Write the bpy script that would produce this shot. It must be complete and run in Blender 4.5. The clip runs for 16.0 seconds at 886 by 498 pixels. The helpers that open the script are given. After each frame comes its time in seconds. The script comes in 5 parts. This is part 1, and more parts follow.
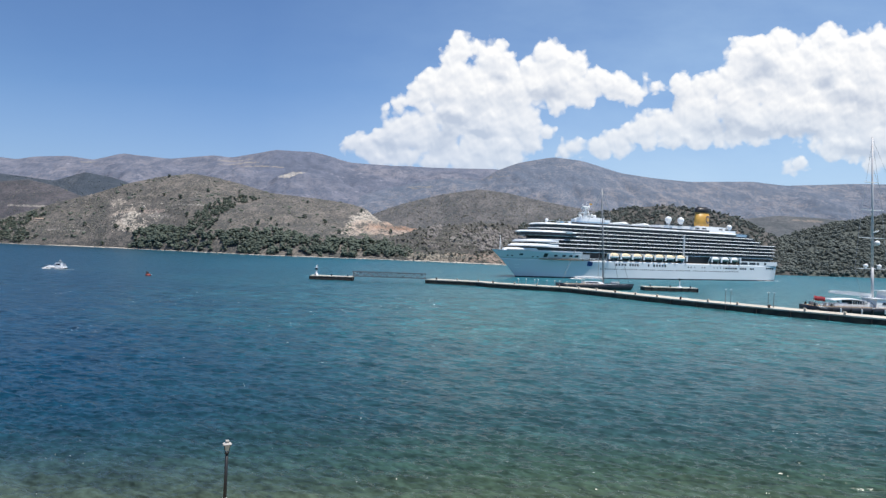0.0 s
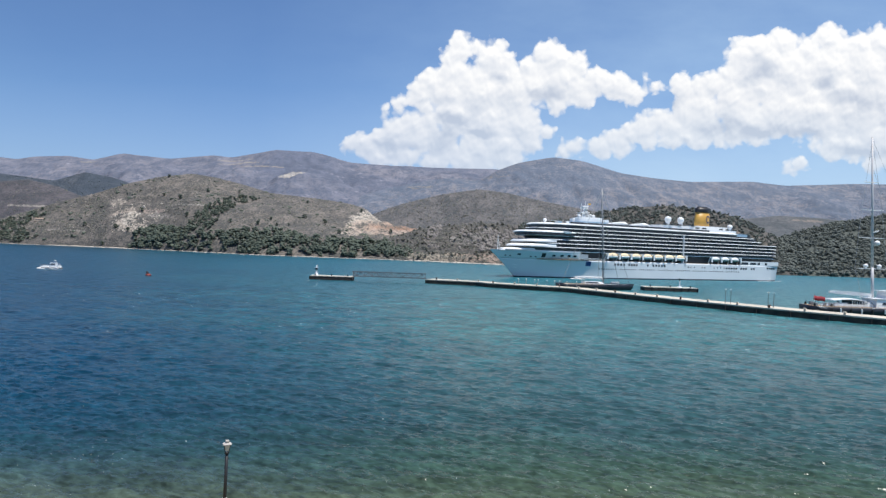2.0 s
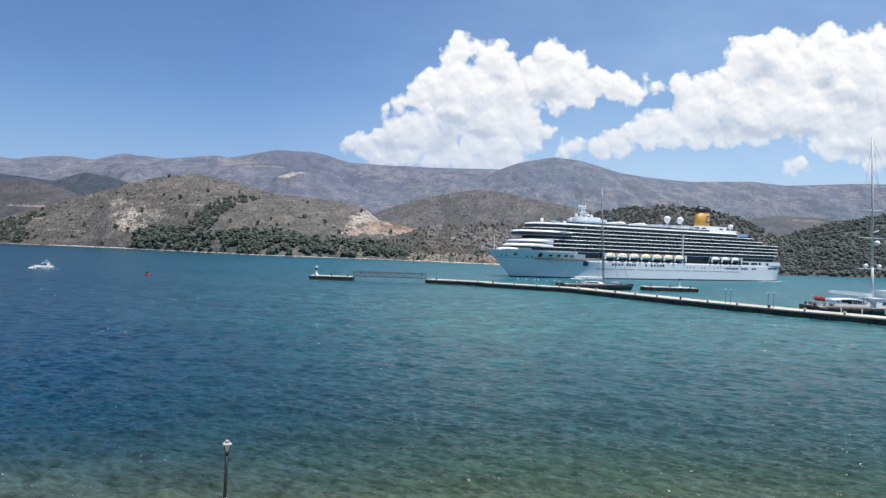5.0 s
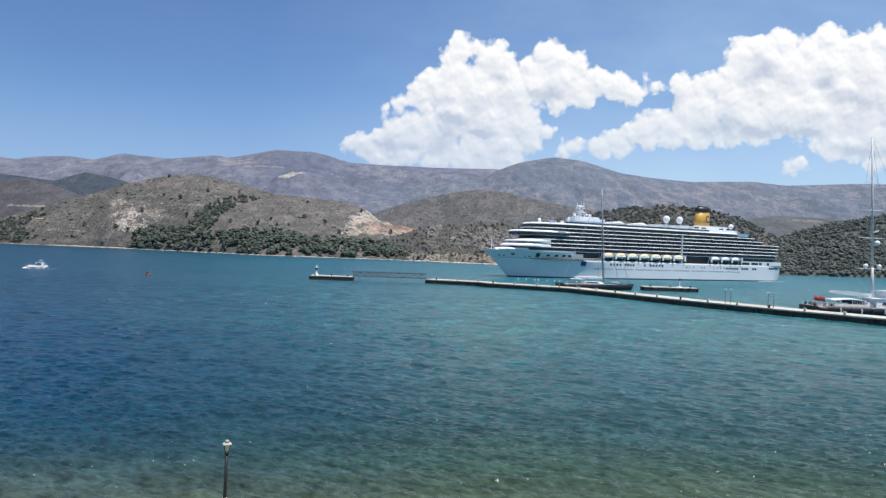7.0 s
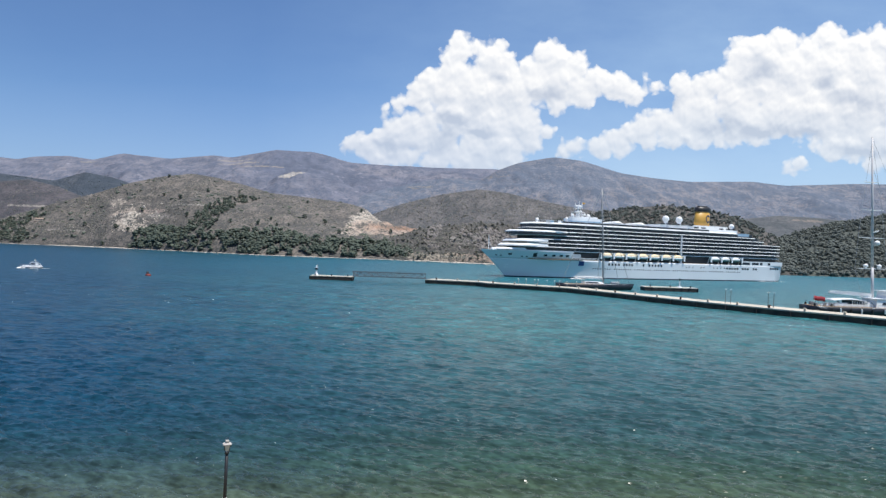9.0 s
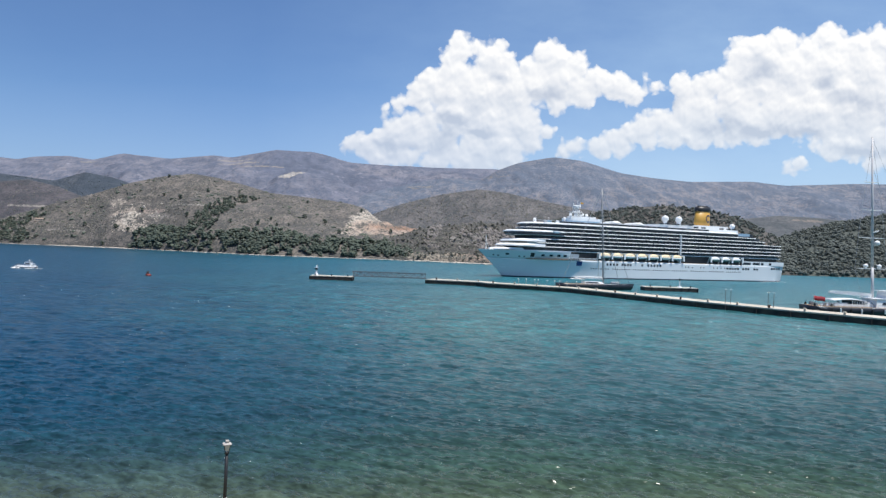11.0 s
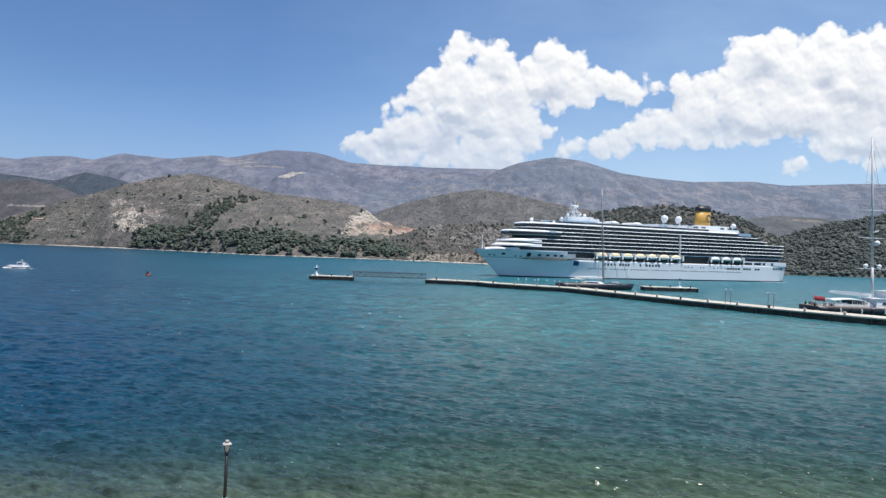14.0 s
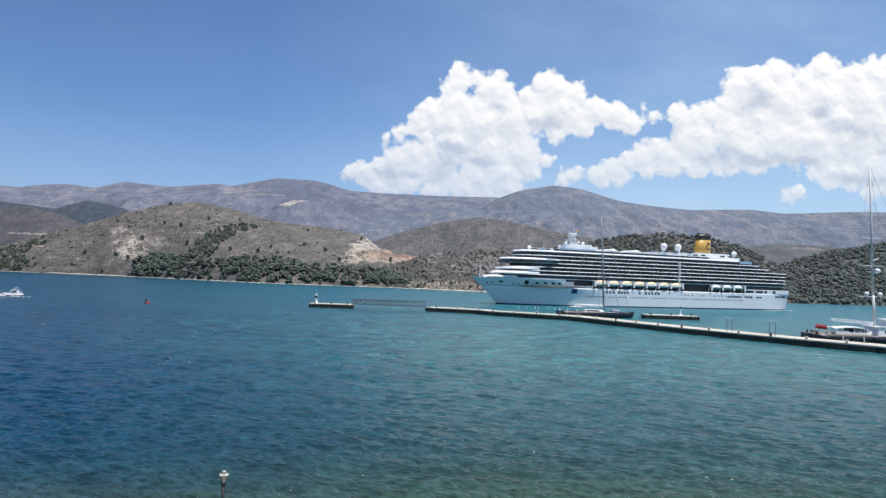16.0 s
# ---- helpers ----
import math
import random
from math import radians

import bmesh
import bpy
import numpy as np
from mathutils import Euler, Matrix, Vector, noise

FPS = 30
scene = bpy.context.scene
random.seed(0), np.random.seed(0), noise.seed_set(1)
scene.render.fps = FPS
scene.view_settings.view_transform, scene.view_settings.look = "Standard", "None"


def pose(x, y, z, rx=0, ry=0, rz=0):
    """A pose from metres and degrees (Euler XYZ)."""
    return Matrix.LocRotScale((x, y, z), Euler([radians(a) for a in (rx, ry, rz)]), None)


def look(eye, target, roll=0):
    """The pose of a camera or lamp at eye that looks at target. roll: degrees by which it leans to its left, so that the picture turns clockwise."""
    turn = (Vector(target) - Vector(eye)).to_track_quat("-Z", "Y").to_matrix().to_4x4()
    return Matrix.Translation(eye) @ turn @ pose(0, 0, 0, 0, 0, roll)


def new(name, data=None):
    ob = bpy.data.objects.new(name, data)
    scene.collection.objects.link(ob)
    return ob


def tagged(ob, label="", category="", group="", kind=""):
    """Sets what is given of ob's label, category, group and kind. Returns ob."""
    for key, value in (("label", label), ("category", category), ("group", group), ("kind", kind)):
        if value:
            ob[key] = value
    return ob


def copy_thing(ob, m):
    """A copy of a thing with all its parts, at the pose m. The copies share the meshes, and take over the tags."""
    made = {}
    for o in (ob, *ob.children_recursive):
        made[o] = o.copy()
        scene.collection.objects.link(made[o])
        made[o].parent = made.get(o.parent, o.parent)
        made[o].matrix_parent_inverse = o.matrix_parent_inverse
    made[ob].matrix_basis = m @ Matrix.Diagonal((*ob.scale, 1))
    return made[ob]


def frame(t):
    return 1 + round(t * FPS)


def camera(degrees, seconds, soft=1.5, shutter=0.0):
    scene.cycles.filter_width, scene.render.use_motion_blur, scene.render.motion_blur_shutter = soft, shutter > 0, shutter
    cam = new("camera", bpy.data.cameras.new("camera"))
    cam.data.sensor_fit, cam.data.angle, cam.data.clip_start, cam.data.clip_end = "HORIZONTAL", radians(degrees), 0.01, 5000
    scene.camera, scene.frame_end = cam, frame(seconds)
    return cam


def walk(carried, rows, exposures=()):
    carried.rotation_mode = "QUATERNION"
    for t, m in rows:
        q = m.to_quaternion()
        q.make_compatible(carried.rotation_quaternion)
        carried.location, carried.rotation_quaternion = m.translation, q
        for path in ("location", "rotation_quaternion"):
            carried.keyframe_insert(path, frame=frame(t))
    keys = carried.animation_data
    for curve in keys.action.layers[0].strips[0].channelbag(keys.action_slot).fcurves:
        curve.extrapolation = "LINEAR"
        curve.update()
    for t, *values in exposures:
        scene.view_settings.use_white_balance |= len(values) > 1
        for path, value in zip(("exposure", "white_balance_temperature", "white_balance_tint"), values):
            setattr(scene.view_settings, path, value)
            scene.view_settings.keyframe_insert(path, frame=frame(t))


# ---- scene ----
# ---------------------------------------------------------------- camera
EYE = Vector((0, 0, 18.0))
cam = camera(70, 16.0, soft=1.4)
STILL = look(EYE, EYE + Vector((0, 100, 0.09)), 2.0)
RAISED = STILL @ pose(0, 0, 0, 2.52, 0, 0)
walk(cam, [(0.0, STILL), (8.0, STILL), (15.8, STILL), (15.9, STILL), (16.0, RAISED)])

# ---------------------------------------------------------------- nodes
class Nodes:
    """Short hand for building the nodes of one material, or of the world."""

    def __init__(self, name, tree=None):
        self.tree = tree
        if tree is None:
            self.material = bpy.data.materials.new(name)
            self.material.use_nodes = True
            self.tree = self.material.node_tree
            self.shader = self.tree.nodes["Principled BSDF"]

    def add(self, kind, **values):
        node = self.tree.nodes.new("ShaderNode" + kind)
        for key, value in values.items():
            setattr(node, key, value)
        return node

    def link(self, a, b):
        self.tree.links.new(a, b)

    def place(self, space="Object"):
        if space == "Position":
            return self.add("NewGeometry").outputs["Position"]
        return self.add("TexCoord").outputs[space]

    def noise(self, vector, scale, detail=4.0, rough=0.55, stretch=(1, 1, 1)):
        mapping = self.add("Mapping")
        mapping.inputs["Scale"].default_value = stretch
        self.link(vector, mapping.inputs[0])
        node = self.add("TexNoise")
        node.inputs["Scale"].default_value = scale
        node.inputs["Detail"].default_value = detail
        node.inputs["Roughness"].default_value = rough
        self.link(mapping.outputs[0], node.inputs["Vector"])
        return node.outputs["Fac"]

    def streaks(self, vector, scale, detail, rough, turn, stretch):
        """Noise drawn out along a direction on the ground."""
        spin = self.add("VectorRotate", rotation_type="Z_AXIS")
        spin.inputs["Angle"].default_value = -radians(turn)
        self.link(vector, spin.inputs["Vector"])
        return self.noise(spin.outputs[0], scale, detail, rough, (1 / stretch, 1, 1))

    def ramp(self, value, stops):
        node = self.add("ValToRGB")
        ramp = node.color_ramp
        while len(ramp.elements) < len(stops):
            ramp.elements.new(0.5)
        for element, (where, colour) in zip(ramp.elements, stops):
            element.position = where
            element.color = (*colour, 1) if isinstance(colour, tuple) else (colour, colour, colour, 1)
        self.link(value, node.inputs[0])
        return node.outputs[0]

    def mix(self, fac, a, b, blend="MIX"):
        node = self.add("Mix", data_type="RGBA", blend_type=blend)
        for socket, value in ((node.inputs["Factor"], fac), (node.inputs[6], a), (node.inputs[7], b)):
            if isinstance(value, bpy.types.NodeSocket):
                self.link(value, socket)
            elif isinstance(value, tuple):
                socket.default_value = (*value, 1)
            else:
                socket.default_value = value
        return node.outputs[2]

    def maths(self, operation, a, b=0.0, clamp=False):
        node = self.add("Math", operation=operation, use_clamp=clamp)
        for socket, value in zip(node.inputs, (a, b)):
            if isinstance(value, bpy.types.NodeSocket):
                self.link(value, socket)
            else:
                socket.default_value = value
        return node.outputs[0]

    def bump(self, height, distance, strength=1.0, normal=None):
        node = self.add("Bump")
        node.inputs["Distance"].default_value = distance
        node.inputs["Strength"].default_value = strength
        self.link(height, node.inputs["Height"])
        if normal:
            self.link(normal, node.inputs["Normal"])
        return node.outputs[0]

    def finish(self, colour=None, rough=None, normal=None, metal=None, **values):
        for name, value in (("Base Color", colour), ("Roughness", rough), ("Normal", normal), ("Metallic", metal)):
            if value is None:
                continue
            if isinstance(value, bpy.types.NodeSocket):
                self.link(value, self.shader.inputs[name])
            elif isinstance(value, tuple):
                self.shader.inputs[name].default_value = (*value, 1)
            else:
                self.shader.inputs[name].default_value = value
        return self.material


# ---------------------------------------------------------------- light
SUN = Vector((0.23, -0.20, 0.95)).normalized()
world = bpy.data.worlds.new("world")
scene.world = world
world.use_nodes = True
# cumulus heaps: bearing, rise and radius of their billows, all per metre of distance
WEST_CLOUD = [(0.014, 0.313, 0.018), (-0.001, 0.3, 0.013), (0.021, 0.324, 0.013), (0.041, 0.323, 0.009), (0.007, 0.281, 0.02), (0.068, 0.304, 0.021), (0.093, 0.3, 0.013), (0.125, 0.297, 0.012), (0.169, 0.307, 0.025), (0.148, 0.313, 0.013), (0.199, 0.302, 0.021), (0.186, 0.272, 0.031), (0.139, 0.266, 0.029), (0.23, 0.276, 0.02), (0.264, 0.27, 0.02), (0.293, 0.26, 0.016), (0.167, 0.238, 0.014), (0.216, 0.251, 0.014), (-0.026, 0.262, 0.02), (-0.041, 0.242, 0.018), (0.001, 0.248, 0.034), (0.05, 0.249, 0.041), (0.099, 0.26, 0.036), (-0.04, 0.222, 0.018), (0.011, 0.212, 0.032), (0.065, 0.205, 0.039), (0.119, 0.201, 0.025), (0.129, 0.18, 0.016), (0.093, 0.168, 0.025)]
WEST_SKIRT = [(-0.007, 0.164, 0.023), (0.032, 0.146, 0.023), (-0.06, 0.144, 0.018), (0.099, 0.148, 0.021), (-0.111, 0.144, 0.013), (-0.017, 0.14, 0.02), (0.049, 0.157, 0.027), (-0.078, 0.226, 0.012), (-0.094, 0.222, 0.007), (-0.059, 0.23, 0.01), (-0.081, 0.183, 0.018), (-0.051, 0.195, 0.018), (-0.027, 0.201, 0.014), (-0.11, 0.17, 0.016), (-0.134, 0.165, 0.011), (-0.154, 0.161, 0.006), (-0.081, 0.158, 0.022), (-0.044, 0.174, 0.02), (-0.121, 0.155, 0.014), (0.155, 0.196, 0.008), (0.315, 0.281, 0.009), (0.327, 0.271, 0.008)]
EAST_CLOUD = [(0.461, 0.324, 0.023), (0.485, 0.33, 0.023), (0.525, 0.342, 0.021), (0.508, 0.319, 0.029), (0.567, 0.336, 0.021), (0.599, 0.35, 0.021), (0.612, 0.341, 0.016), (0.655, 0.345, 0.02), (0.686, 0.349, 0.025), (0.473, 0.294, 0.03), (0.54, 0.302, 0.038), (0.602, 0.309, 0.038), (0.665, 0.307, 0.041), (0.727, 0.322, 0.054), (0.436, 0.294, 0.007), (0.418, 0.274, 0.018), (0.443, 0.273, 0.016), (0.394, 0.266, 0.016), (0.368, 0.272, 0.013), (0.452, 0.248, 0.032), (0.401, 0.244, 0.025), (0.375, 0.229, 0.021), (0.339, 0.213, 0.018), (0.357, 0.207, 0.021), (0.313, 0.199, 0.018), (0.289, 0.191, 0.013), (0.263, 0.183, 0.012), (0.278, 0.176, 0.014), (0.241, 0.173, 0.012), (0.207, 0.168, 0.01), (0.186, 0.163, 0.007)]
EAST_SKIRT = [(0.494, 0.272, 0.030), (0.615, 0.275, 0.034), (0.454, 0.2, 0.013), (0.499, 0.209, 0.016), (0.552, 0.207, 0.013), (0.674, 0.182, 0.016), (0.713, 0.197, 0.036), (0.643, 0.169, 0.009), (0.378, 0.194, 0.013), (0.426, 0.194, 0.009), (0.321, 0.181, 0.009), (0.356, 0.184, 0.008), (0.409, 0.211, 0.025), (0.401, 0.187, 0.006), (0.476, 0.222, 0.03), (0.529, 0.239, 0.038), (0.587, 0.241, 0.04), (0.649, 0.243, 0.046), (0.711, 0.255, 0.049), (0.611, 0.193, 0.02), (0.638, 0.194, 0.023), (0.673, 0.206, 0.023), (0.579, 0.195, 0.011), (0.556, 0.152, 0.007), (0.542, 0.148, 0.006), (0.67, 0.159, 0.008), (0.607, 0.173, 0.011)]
# grey undersides of the heaps: bearing, rise, half width, half height
BELLIES = [(0.158, 0.25, 0.036, 0.018), (0.012, 0.208, 0.04, 0.014), (-0.005, 0.173, 0.027, 0.022), (0.052, 0.187, 0.036, 0.009), (0.427, 0.209, 0.049, 0.022), (0.649, 0.259, 0.054, 0.02), (0.491, 0.3, 0.036, 0.025), (0.561, 0.205, 0.054, 0.013), (0.661, 0.177, 0.054, 0.014), (0.076, 0.273, 0.027, 0.013), (0.354, 0.247, 0.022, 0.009), (0.594, 0.282, 0.027, 0.014), (0.49, 0.202, 0.063, 0.011), (-0.081, 0.164, 0.045, 0.011)]

def make_sky():
    n = Nodes("sky", world.node_tree)
    sky = n.add("TexSky", sky_type="NISHITA", sun_disc=False)
    sky.sun_elevation = math.asin(SUN.z)
    sky.sun_rotation = math.atan2(SUN.x, SUN.y)
    sky.altitude, sky.air_density, sky.dust_density, sky.ozone_density = 0, 1.0, 0.3, 4.0
    blue = n.mix(1.0, sky.outputs[0], (0.78, 0.965, 1.21), "MULTIPLY")
    way = n.add("SeparateXYZ")
    n.link(n.place("Generated"), way.inputs[0])
    ahead = n.maths("MAXIMUM", way.outputs[1], 0.02)
    clear = n.ramp(n.maths("ADD", n.maths("MULTIPLY", way.outputs[0], 0.5), 0.5), [(0.15, 0.84), (0.5, 1.0)])
    blue = n.mix(1.0, blue, clear, "MULTIPLY")
    flat = n.add("CombineXYZ")
    n.link(n.maths("DIVIDE", way.outputs[0], ahead), flat.inputs[0])
    n.link(n.maths("DIVIDE", way.outputs[2], ahead), flat.inputs[1])

    def heap(offset):
        """How far inside the heaps a direction lies."""
        move = n.add("VectorMath", operation="ADD")
        move.inputs[1].default_value = offset
        n.link(flat.outputs[0], move.inputs[0])
        at = move.outputs[0]
        for scale, amount in ((11.0, 0.014), (30.0, 0.013), (75.0, 0.009)):
            swirl = n.add("TexNoise")
            swirl.inputs["Scale"].default_value, swirl.inputs["Detail"].default_value = scale, 2.0
            n.link(move.outputs[0], swirl.inputs["Vector"])
            shift = n.add("VectorMath", operation="MULTIPLY_ADD")
            shift.inputs[1].default_value = (amount, amount, 0)
            n.link(swirl.outputs["Color"], shift.inputs[0])
            back = n.add("VectorMath", operation="SUBTRACT")
            back.inputs[1].default_value = (amount / 2, amount / 2, 0)
            n.link(at, back.inputs[0])
            n.link(back.outputs[0], shift.inputs[2])
            at = shift.outputs[0]
        total = None
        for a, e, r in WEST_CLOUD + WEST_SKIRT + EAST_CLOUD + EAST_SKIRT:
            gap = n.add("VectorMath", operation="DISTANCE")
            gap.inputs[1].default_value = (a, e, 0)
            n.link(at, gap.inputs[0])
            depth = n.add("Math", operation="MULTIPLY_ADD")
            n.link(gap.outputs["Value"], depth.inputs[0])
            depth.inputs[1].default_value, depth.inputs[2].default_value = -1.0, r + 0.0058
            if total is None:
                total = depth.outputs[0]
            else:
                joined = n.add("Math", operation="SMOOTH_MAX")
                n.link(total, joined.inputs[0])
                n.link(depth.outputs[0], joined.inputs[1])
                joined.inputs[2].default_value = 0.012
                total = joined.outputs[0]
        for scale, amount in ((19.0, 0.014), (46.0, 0.010), (105.0, 0.005)):
            lump = n.add("TexVoronoi", feature="SMOOTH_F1", voronoi_dimensions="2D")
            lump.inputs["Scale"].default_value, lump.inputs["Smoothness"].default_value = scale, 0.22
            n.link(at, lump.inputs["Vector"])
            total = n.maths("ADD", total, n.maths("MULTIPLY", n.maths("SUBTRACT", 0.48, lump.outputs["Distance"]), amount))
        curd = n.noise(at, 42.0, 5, 0.6)
        return n.maths("ADD", total, n.maths("MULTIPLY", n.maths("SUBTRACT", curd, 0.5), 0.009))

    here, sunward = heap((0, 0, 0)), heap((0.002, 0.0065, 0))
    cover = n.ramp(here, [(0.0, 0.0), (0.003, 0.6), (0.007, 1.0)])
    relief = n.maths("MULTIPLY", n.maths("SUBTRACT", here, sunward), 34.0)
    ragged = n.add("TexNoise")
    ragged.inputs["Scale"].default_value, ragged.inputs["Detail"].default_value = 22.0, 4.0
    n.link(flat.outputs[0], ragged.inputs["Vector"])
    stray = n.add("VectorMath", operation="MULTIPLY_ADD")
    stray.inputs[1].default_value = (0.045, 0.030, 0)
    n.link(ragged.outputs["Color"], stray.inputs[0])
    n.link(flat.outputs[0], stray.inputs[2])
    grey = None
    for a, e, wide, high in BELLIES:
        gap = n.add("VectorMath", operation="SUBTRACT")
        gap.inputs[1].default_value = (a + 0.0225, e + 0.015, 0)
        n.link(stray.outputs[0], gap.inputs[0])
        size = n.add("VectorMath", operation="MULTIPLY")
        size.inputs[1].default_value = (1 / wide, 1 / high, 0)
        n.link(gap.outputs[0], size.inputs[0])
        reach = n.add("VectorMath", operation="LENGTH")
        n.link(size.outputs[0], reach.inputs[0])
        near = n.ramp(reach.outputs["Value"], [(0.15, 1.0), (1.0, 0.0)])
        grey = near if grey is None else n.maths("MAXIMUM", grey, near)
    rise = n.maths("DIVIDE", way.outputs[2], ahead)
    thick = n.maths("MULTIPLY", n.maths("MINIMUM", here, 0.04), 4.0)
    lit = n.maths("SUBTRACT", n.maths("ADD", n.maths("ADD", relief, 0.58), n.maths("MULTIPLY", n.maths("SUBTRACT", rise, 0.235), 2.0)), n.maths("ADD", thick, n.maths("MULTIPLY", grey, 0.78)))
    body = n.ramp(n.maths("ADD", n.maths("MULTIPLY", lit, 0.72), 0.22), [(0.0, (4.9, 5.5, 6.6)), (0.40, (6.7, 7.1, 7.8)), (0.64, (7.9, 8.1, 8.5)), (0.90, (9.3, 9.3, 9.3))])
    front = n.maths("GREATER_THAN", way.outputs[1], 0.05)
    veil = n.ramp(n.noise(flat.outputs[0], 5.0, 6, 0.6, (0.6, 1.4, 1)), [(0.35, 0.28), (0.80, 0.60)])
    low = n.ramp(n.maths("DIVIDE", way.outputs[2], ahead), [(0.0, 1.0), (0.16, 0.75), (0.40, 0.48)])
    right = n.ramp(n.maths("ADD", n.maths("DIVIDE", way.outputs[0], ahead), 0.5), [(0.20, 0.0), (0.85, 1.0)])
    hazy = n.mix(n.maths("MULTIPLY", n.maths("MULTIPLY", veil, low), n.maths("ADD", n.maths("MULTIPLY", right, 1.3), 0.20)), blue, (5.0, 6.9, 8.8))
    out = n.mix(n.maths("MULTIPLY", cover, front), hazy, body)
    mist = n.maths("MULTIPLY", n.ramp(rise, [(0.06, 0.62), (0.25, 0.0)]), n.maths("MULTIPLY", n.maths("ADD", n.maths("MULTIPLY", right, 0.15), 0.85), n.maths("GREATER_THAN", rise, 0.0)))
    out = n.mix(n.maths("MULTIPLY", mist, front), out, n.mix(right, (3.3, 4.4, 6.7), (5.0, 6.5, 8.2)))
    ground = n.tree.nodes["Background"]
    ground.inputs["Strength"].default_value = 0.090
    n.link(out, ground.inputs["Color"])


make_sky()
sun = new("sun", bpy.data.lights.new("sun", "SUN"))
sun.data.energy, sun.data.angle, sun.data.color = 4.7, radians(0.5), (1.0, 0.95, 0.88)
sun.matrix_world = look(SUN * 100, (0, 0, 0))
scene.view_settings.exposure = 0.28


# ---------------------------------------------------------------- materials
def surface(name, colour, dark, rough=0.6, scale=0.5, fine=8.0, bump=0.01, metal=0.0):
    """A paint, metal or stone with broad stains and fine grain."""
    n = Nodes(name)
    where = n.place()
    broad = n.noise(where, scale, 5)
    grain = n.noise(where, fine, 3)
    tone = n.mix(n.ramp(broad, [(0.35, 0.0), (0.7, 1.0)]), dark, colour)
    tone = n.mix(n.maths("MULTIPLY", grain, 0.25), tone, dark)
    return n.finish(tone, n.maths("ADD", n.maths("MULTIPLY", grain, 0.15), rough - 0.07), n.bump(grain, bump), metal)


def hill_material(name, soil, pale, scrub, spots, patch=(), size=1.0, cover=0.5):
    """Dry hillside: soil, paler stony ground, scattered dark scrub and bare patches (x, z, half width, half height, colour)."""
    n = Nodes(name)
    where = n.place("Position")
    broad = n.noise(where, 0.006 / size, 6, 0.6, (1, 0.4, 1.4))
    mid = n.noise(where, 0.03 / size, 6, 0.65, (1, 0.4, 1.4))
    fine = n.noise(where, 0.16 / size, 5, 0.7, (1, 0.5, 1.2))
    tone = n.mix(n.ramp(broad, [(0.35, 0.0), (0.65, 1.0)]), soil, pale)
    tone = n.mix(n.ramp(mid, [(0.38, 0.0), (0.62, 0.8)]), tone, tuple(0.72 * c for c in soil))
    stony = n.noise(where, 0.05 / size, 5, 0.7, (0.8, 0.4, 1.6))
    tone = n.mix(n.ramp(stony, [(0.60, 0.0), (0.72, 0.7)]), tone, tuple(1.55 * c for c in pale))
    split = n.add("SeparateXYZ")
    n.link(where, split.inputs[0])
    for x, z, wide, high, colour in patch:
        dx = n.maths("DIVIDE", n.maths("SUBTRACT", split.outputs[0], x), wide)
        dz = n.maths("DIVIDE", n.maths("SUBTRACT", split.outputs[2], z), high)
        away = n.maths("ADD", n.maths("MULTIPLY", dx, dx), n.maths("MULTIPLY", dz, dz))
        away = n.maths("ADD", away, n.maths("MULTIPLY", n.maths("SUBTRACT", mid, 0.5), 4.2))
        away = n.maths("ADD", away, n.maths("MULTIPLY", n.maths("SUBTRACT", fine, 0.5), 4.0))
        tone = n.mix(n.ramp(away, [(0.55, 1.0), (1.0, 0.0)]), tone, n.mix(n.ramp(fine, [(0.4, 0.0), (0.6, 1.0)]), tuple(0.55 * c for c in colour), colour))
    dots = n.maths("ADD", n.maths("MULTIPLY", fine, 0.7), n.maths("MULTIPLY", mid, 0.3))
    tone = n.mix(n.ramp(dots, [(cover, 0.0), (cover + 0.05, spots)]), tone, scrub)
    height = n.maths("ADD", n.maths("MULTIPLY", mid, 2.0), fine)
    return n.finish(tone, 0.95, n.bump(height, 2.6 * size, 1.0))


white_paint = surface("white_paint", (0.80, 0.81, 0.82), (0.70, 0.72, 0.73), 0.4, 0.05, 1.2, 0.005)
dark_glass = surface("dark_glass", (0.035, 0.045, 0.06), (0.02, 0.025, 0.035), 0.18, 0.2, 2.0, 0.0)
black_paint = surface("black_paint", (0.02, 0.02, 0.023), (0.012, 0.012, 0.014), 0.45, 0.4, 3.0, 0.004)
concrete = surface("concrete", (0.62, 0.57, 0.48), (0.46, 0.42, 0.35), 0.9, 0.25, 3.0, 0.02)
# wet concrete, darkened further: the pier wall's shade is in the colour
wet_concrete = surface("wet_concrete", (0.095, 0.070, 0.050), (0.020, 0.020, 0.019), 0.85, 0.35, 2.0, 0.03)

# ---------------------------------------------------------------- building helpers


def finish_mesh(bm, name, material, smooth=False):
    mesh = bpy.data.meshes.new(name)
    bmesh.ops.recalc_face_normals(bm, faces=bm.faces)
    if smooth:
        for face in bm.faces:
            face.smooth = True
    bm.to_mesh(mesh)
    bm.free()
    if material:
        mesh.materials.append(material)
    return mesh


def part(name, bm, material, parent=None, label="", smooth=False):
    """Links a bmesh as one mesh object under a thing or a part."""
    ob = new(name, finish_mesh(bm, name, material, smooth))
    ob.parent = parent
    return tagged(ob, label)


def share(ob, x, y, z, rz=0, parent=None):
    """One more object on the same mesh."""
    other = new(ob.name.split(".")[0], ob.data)
    other.parent = parent or ob.parent
    other.matrix_basis = pose(x, y, z, 0, 0, rz)
    return other


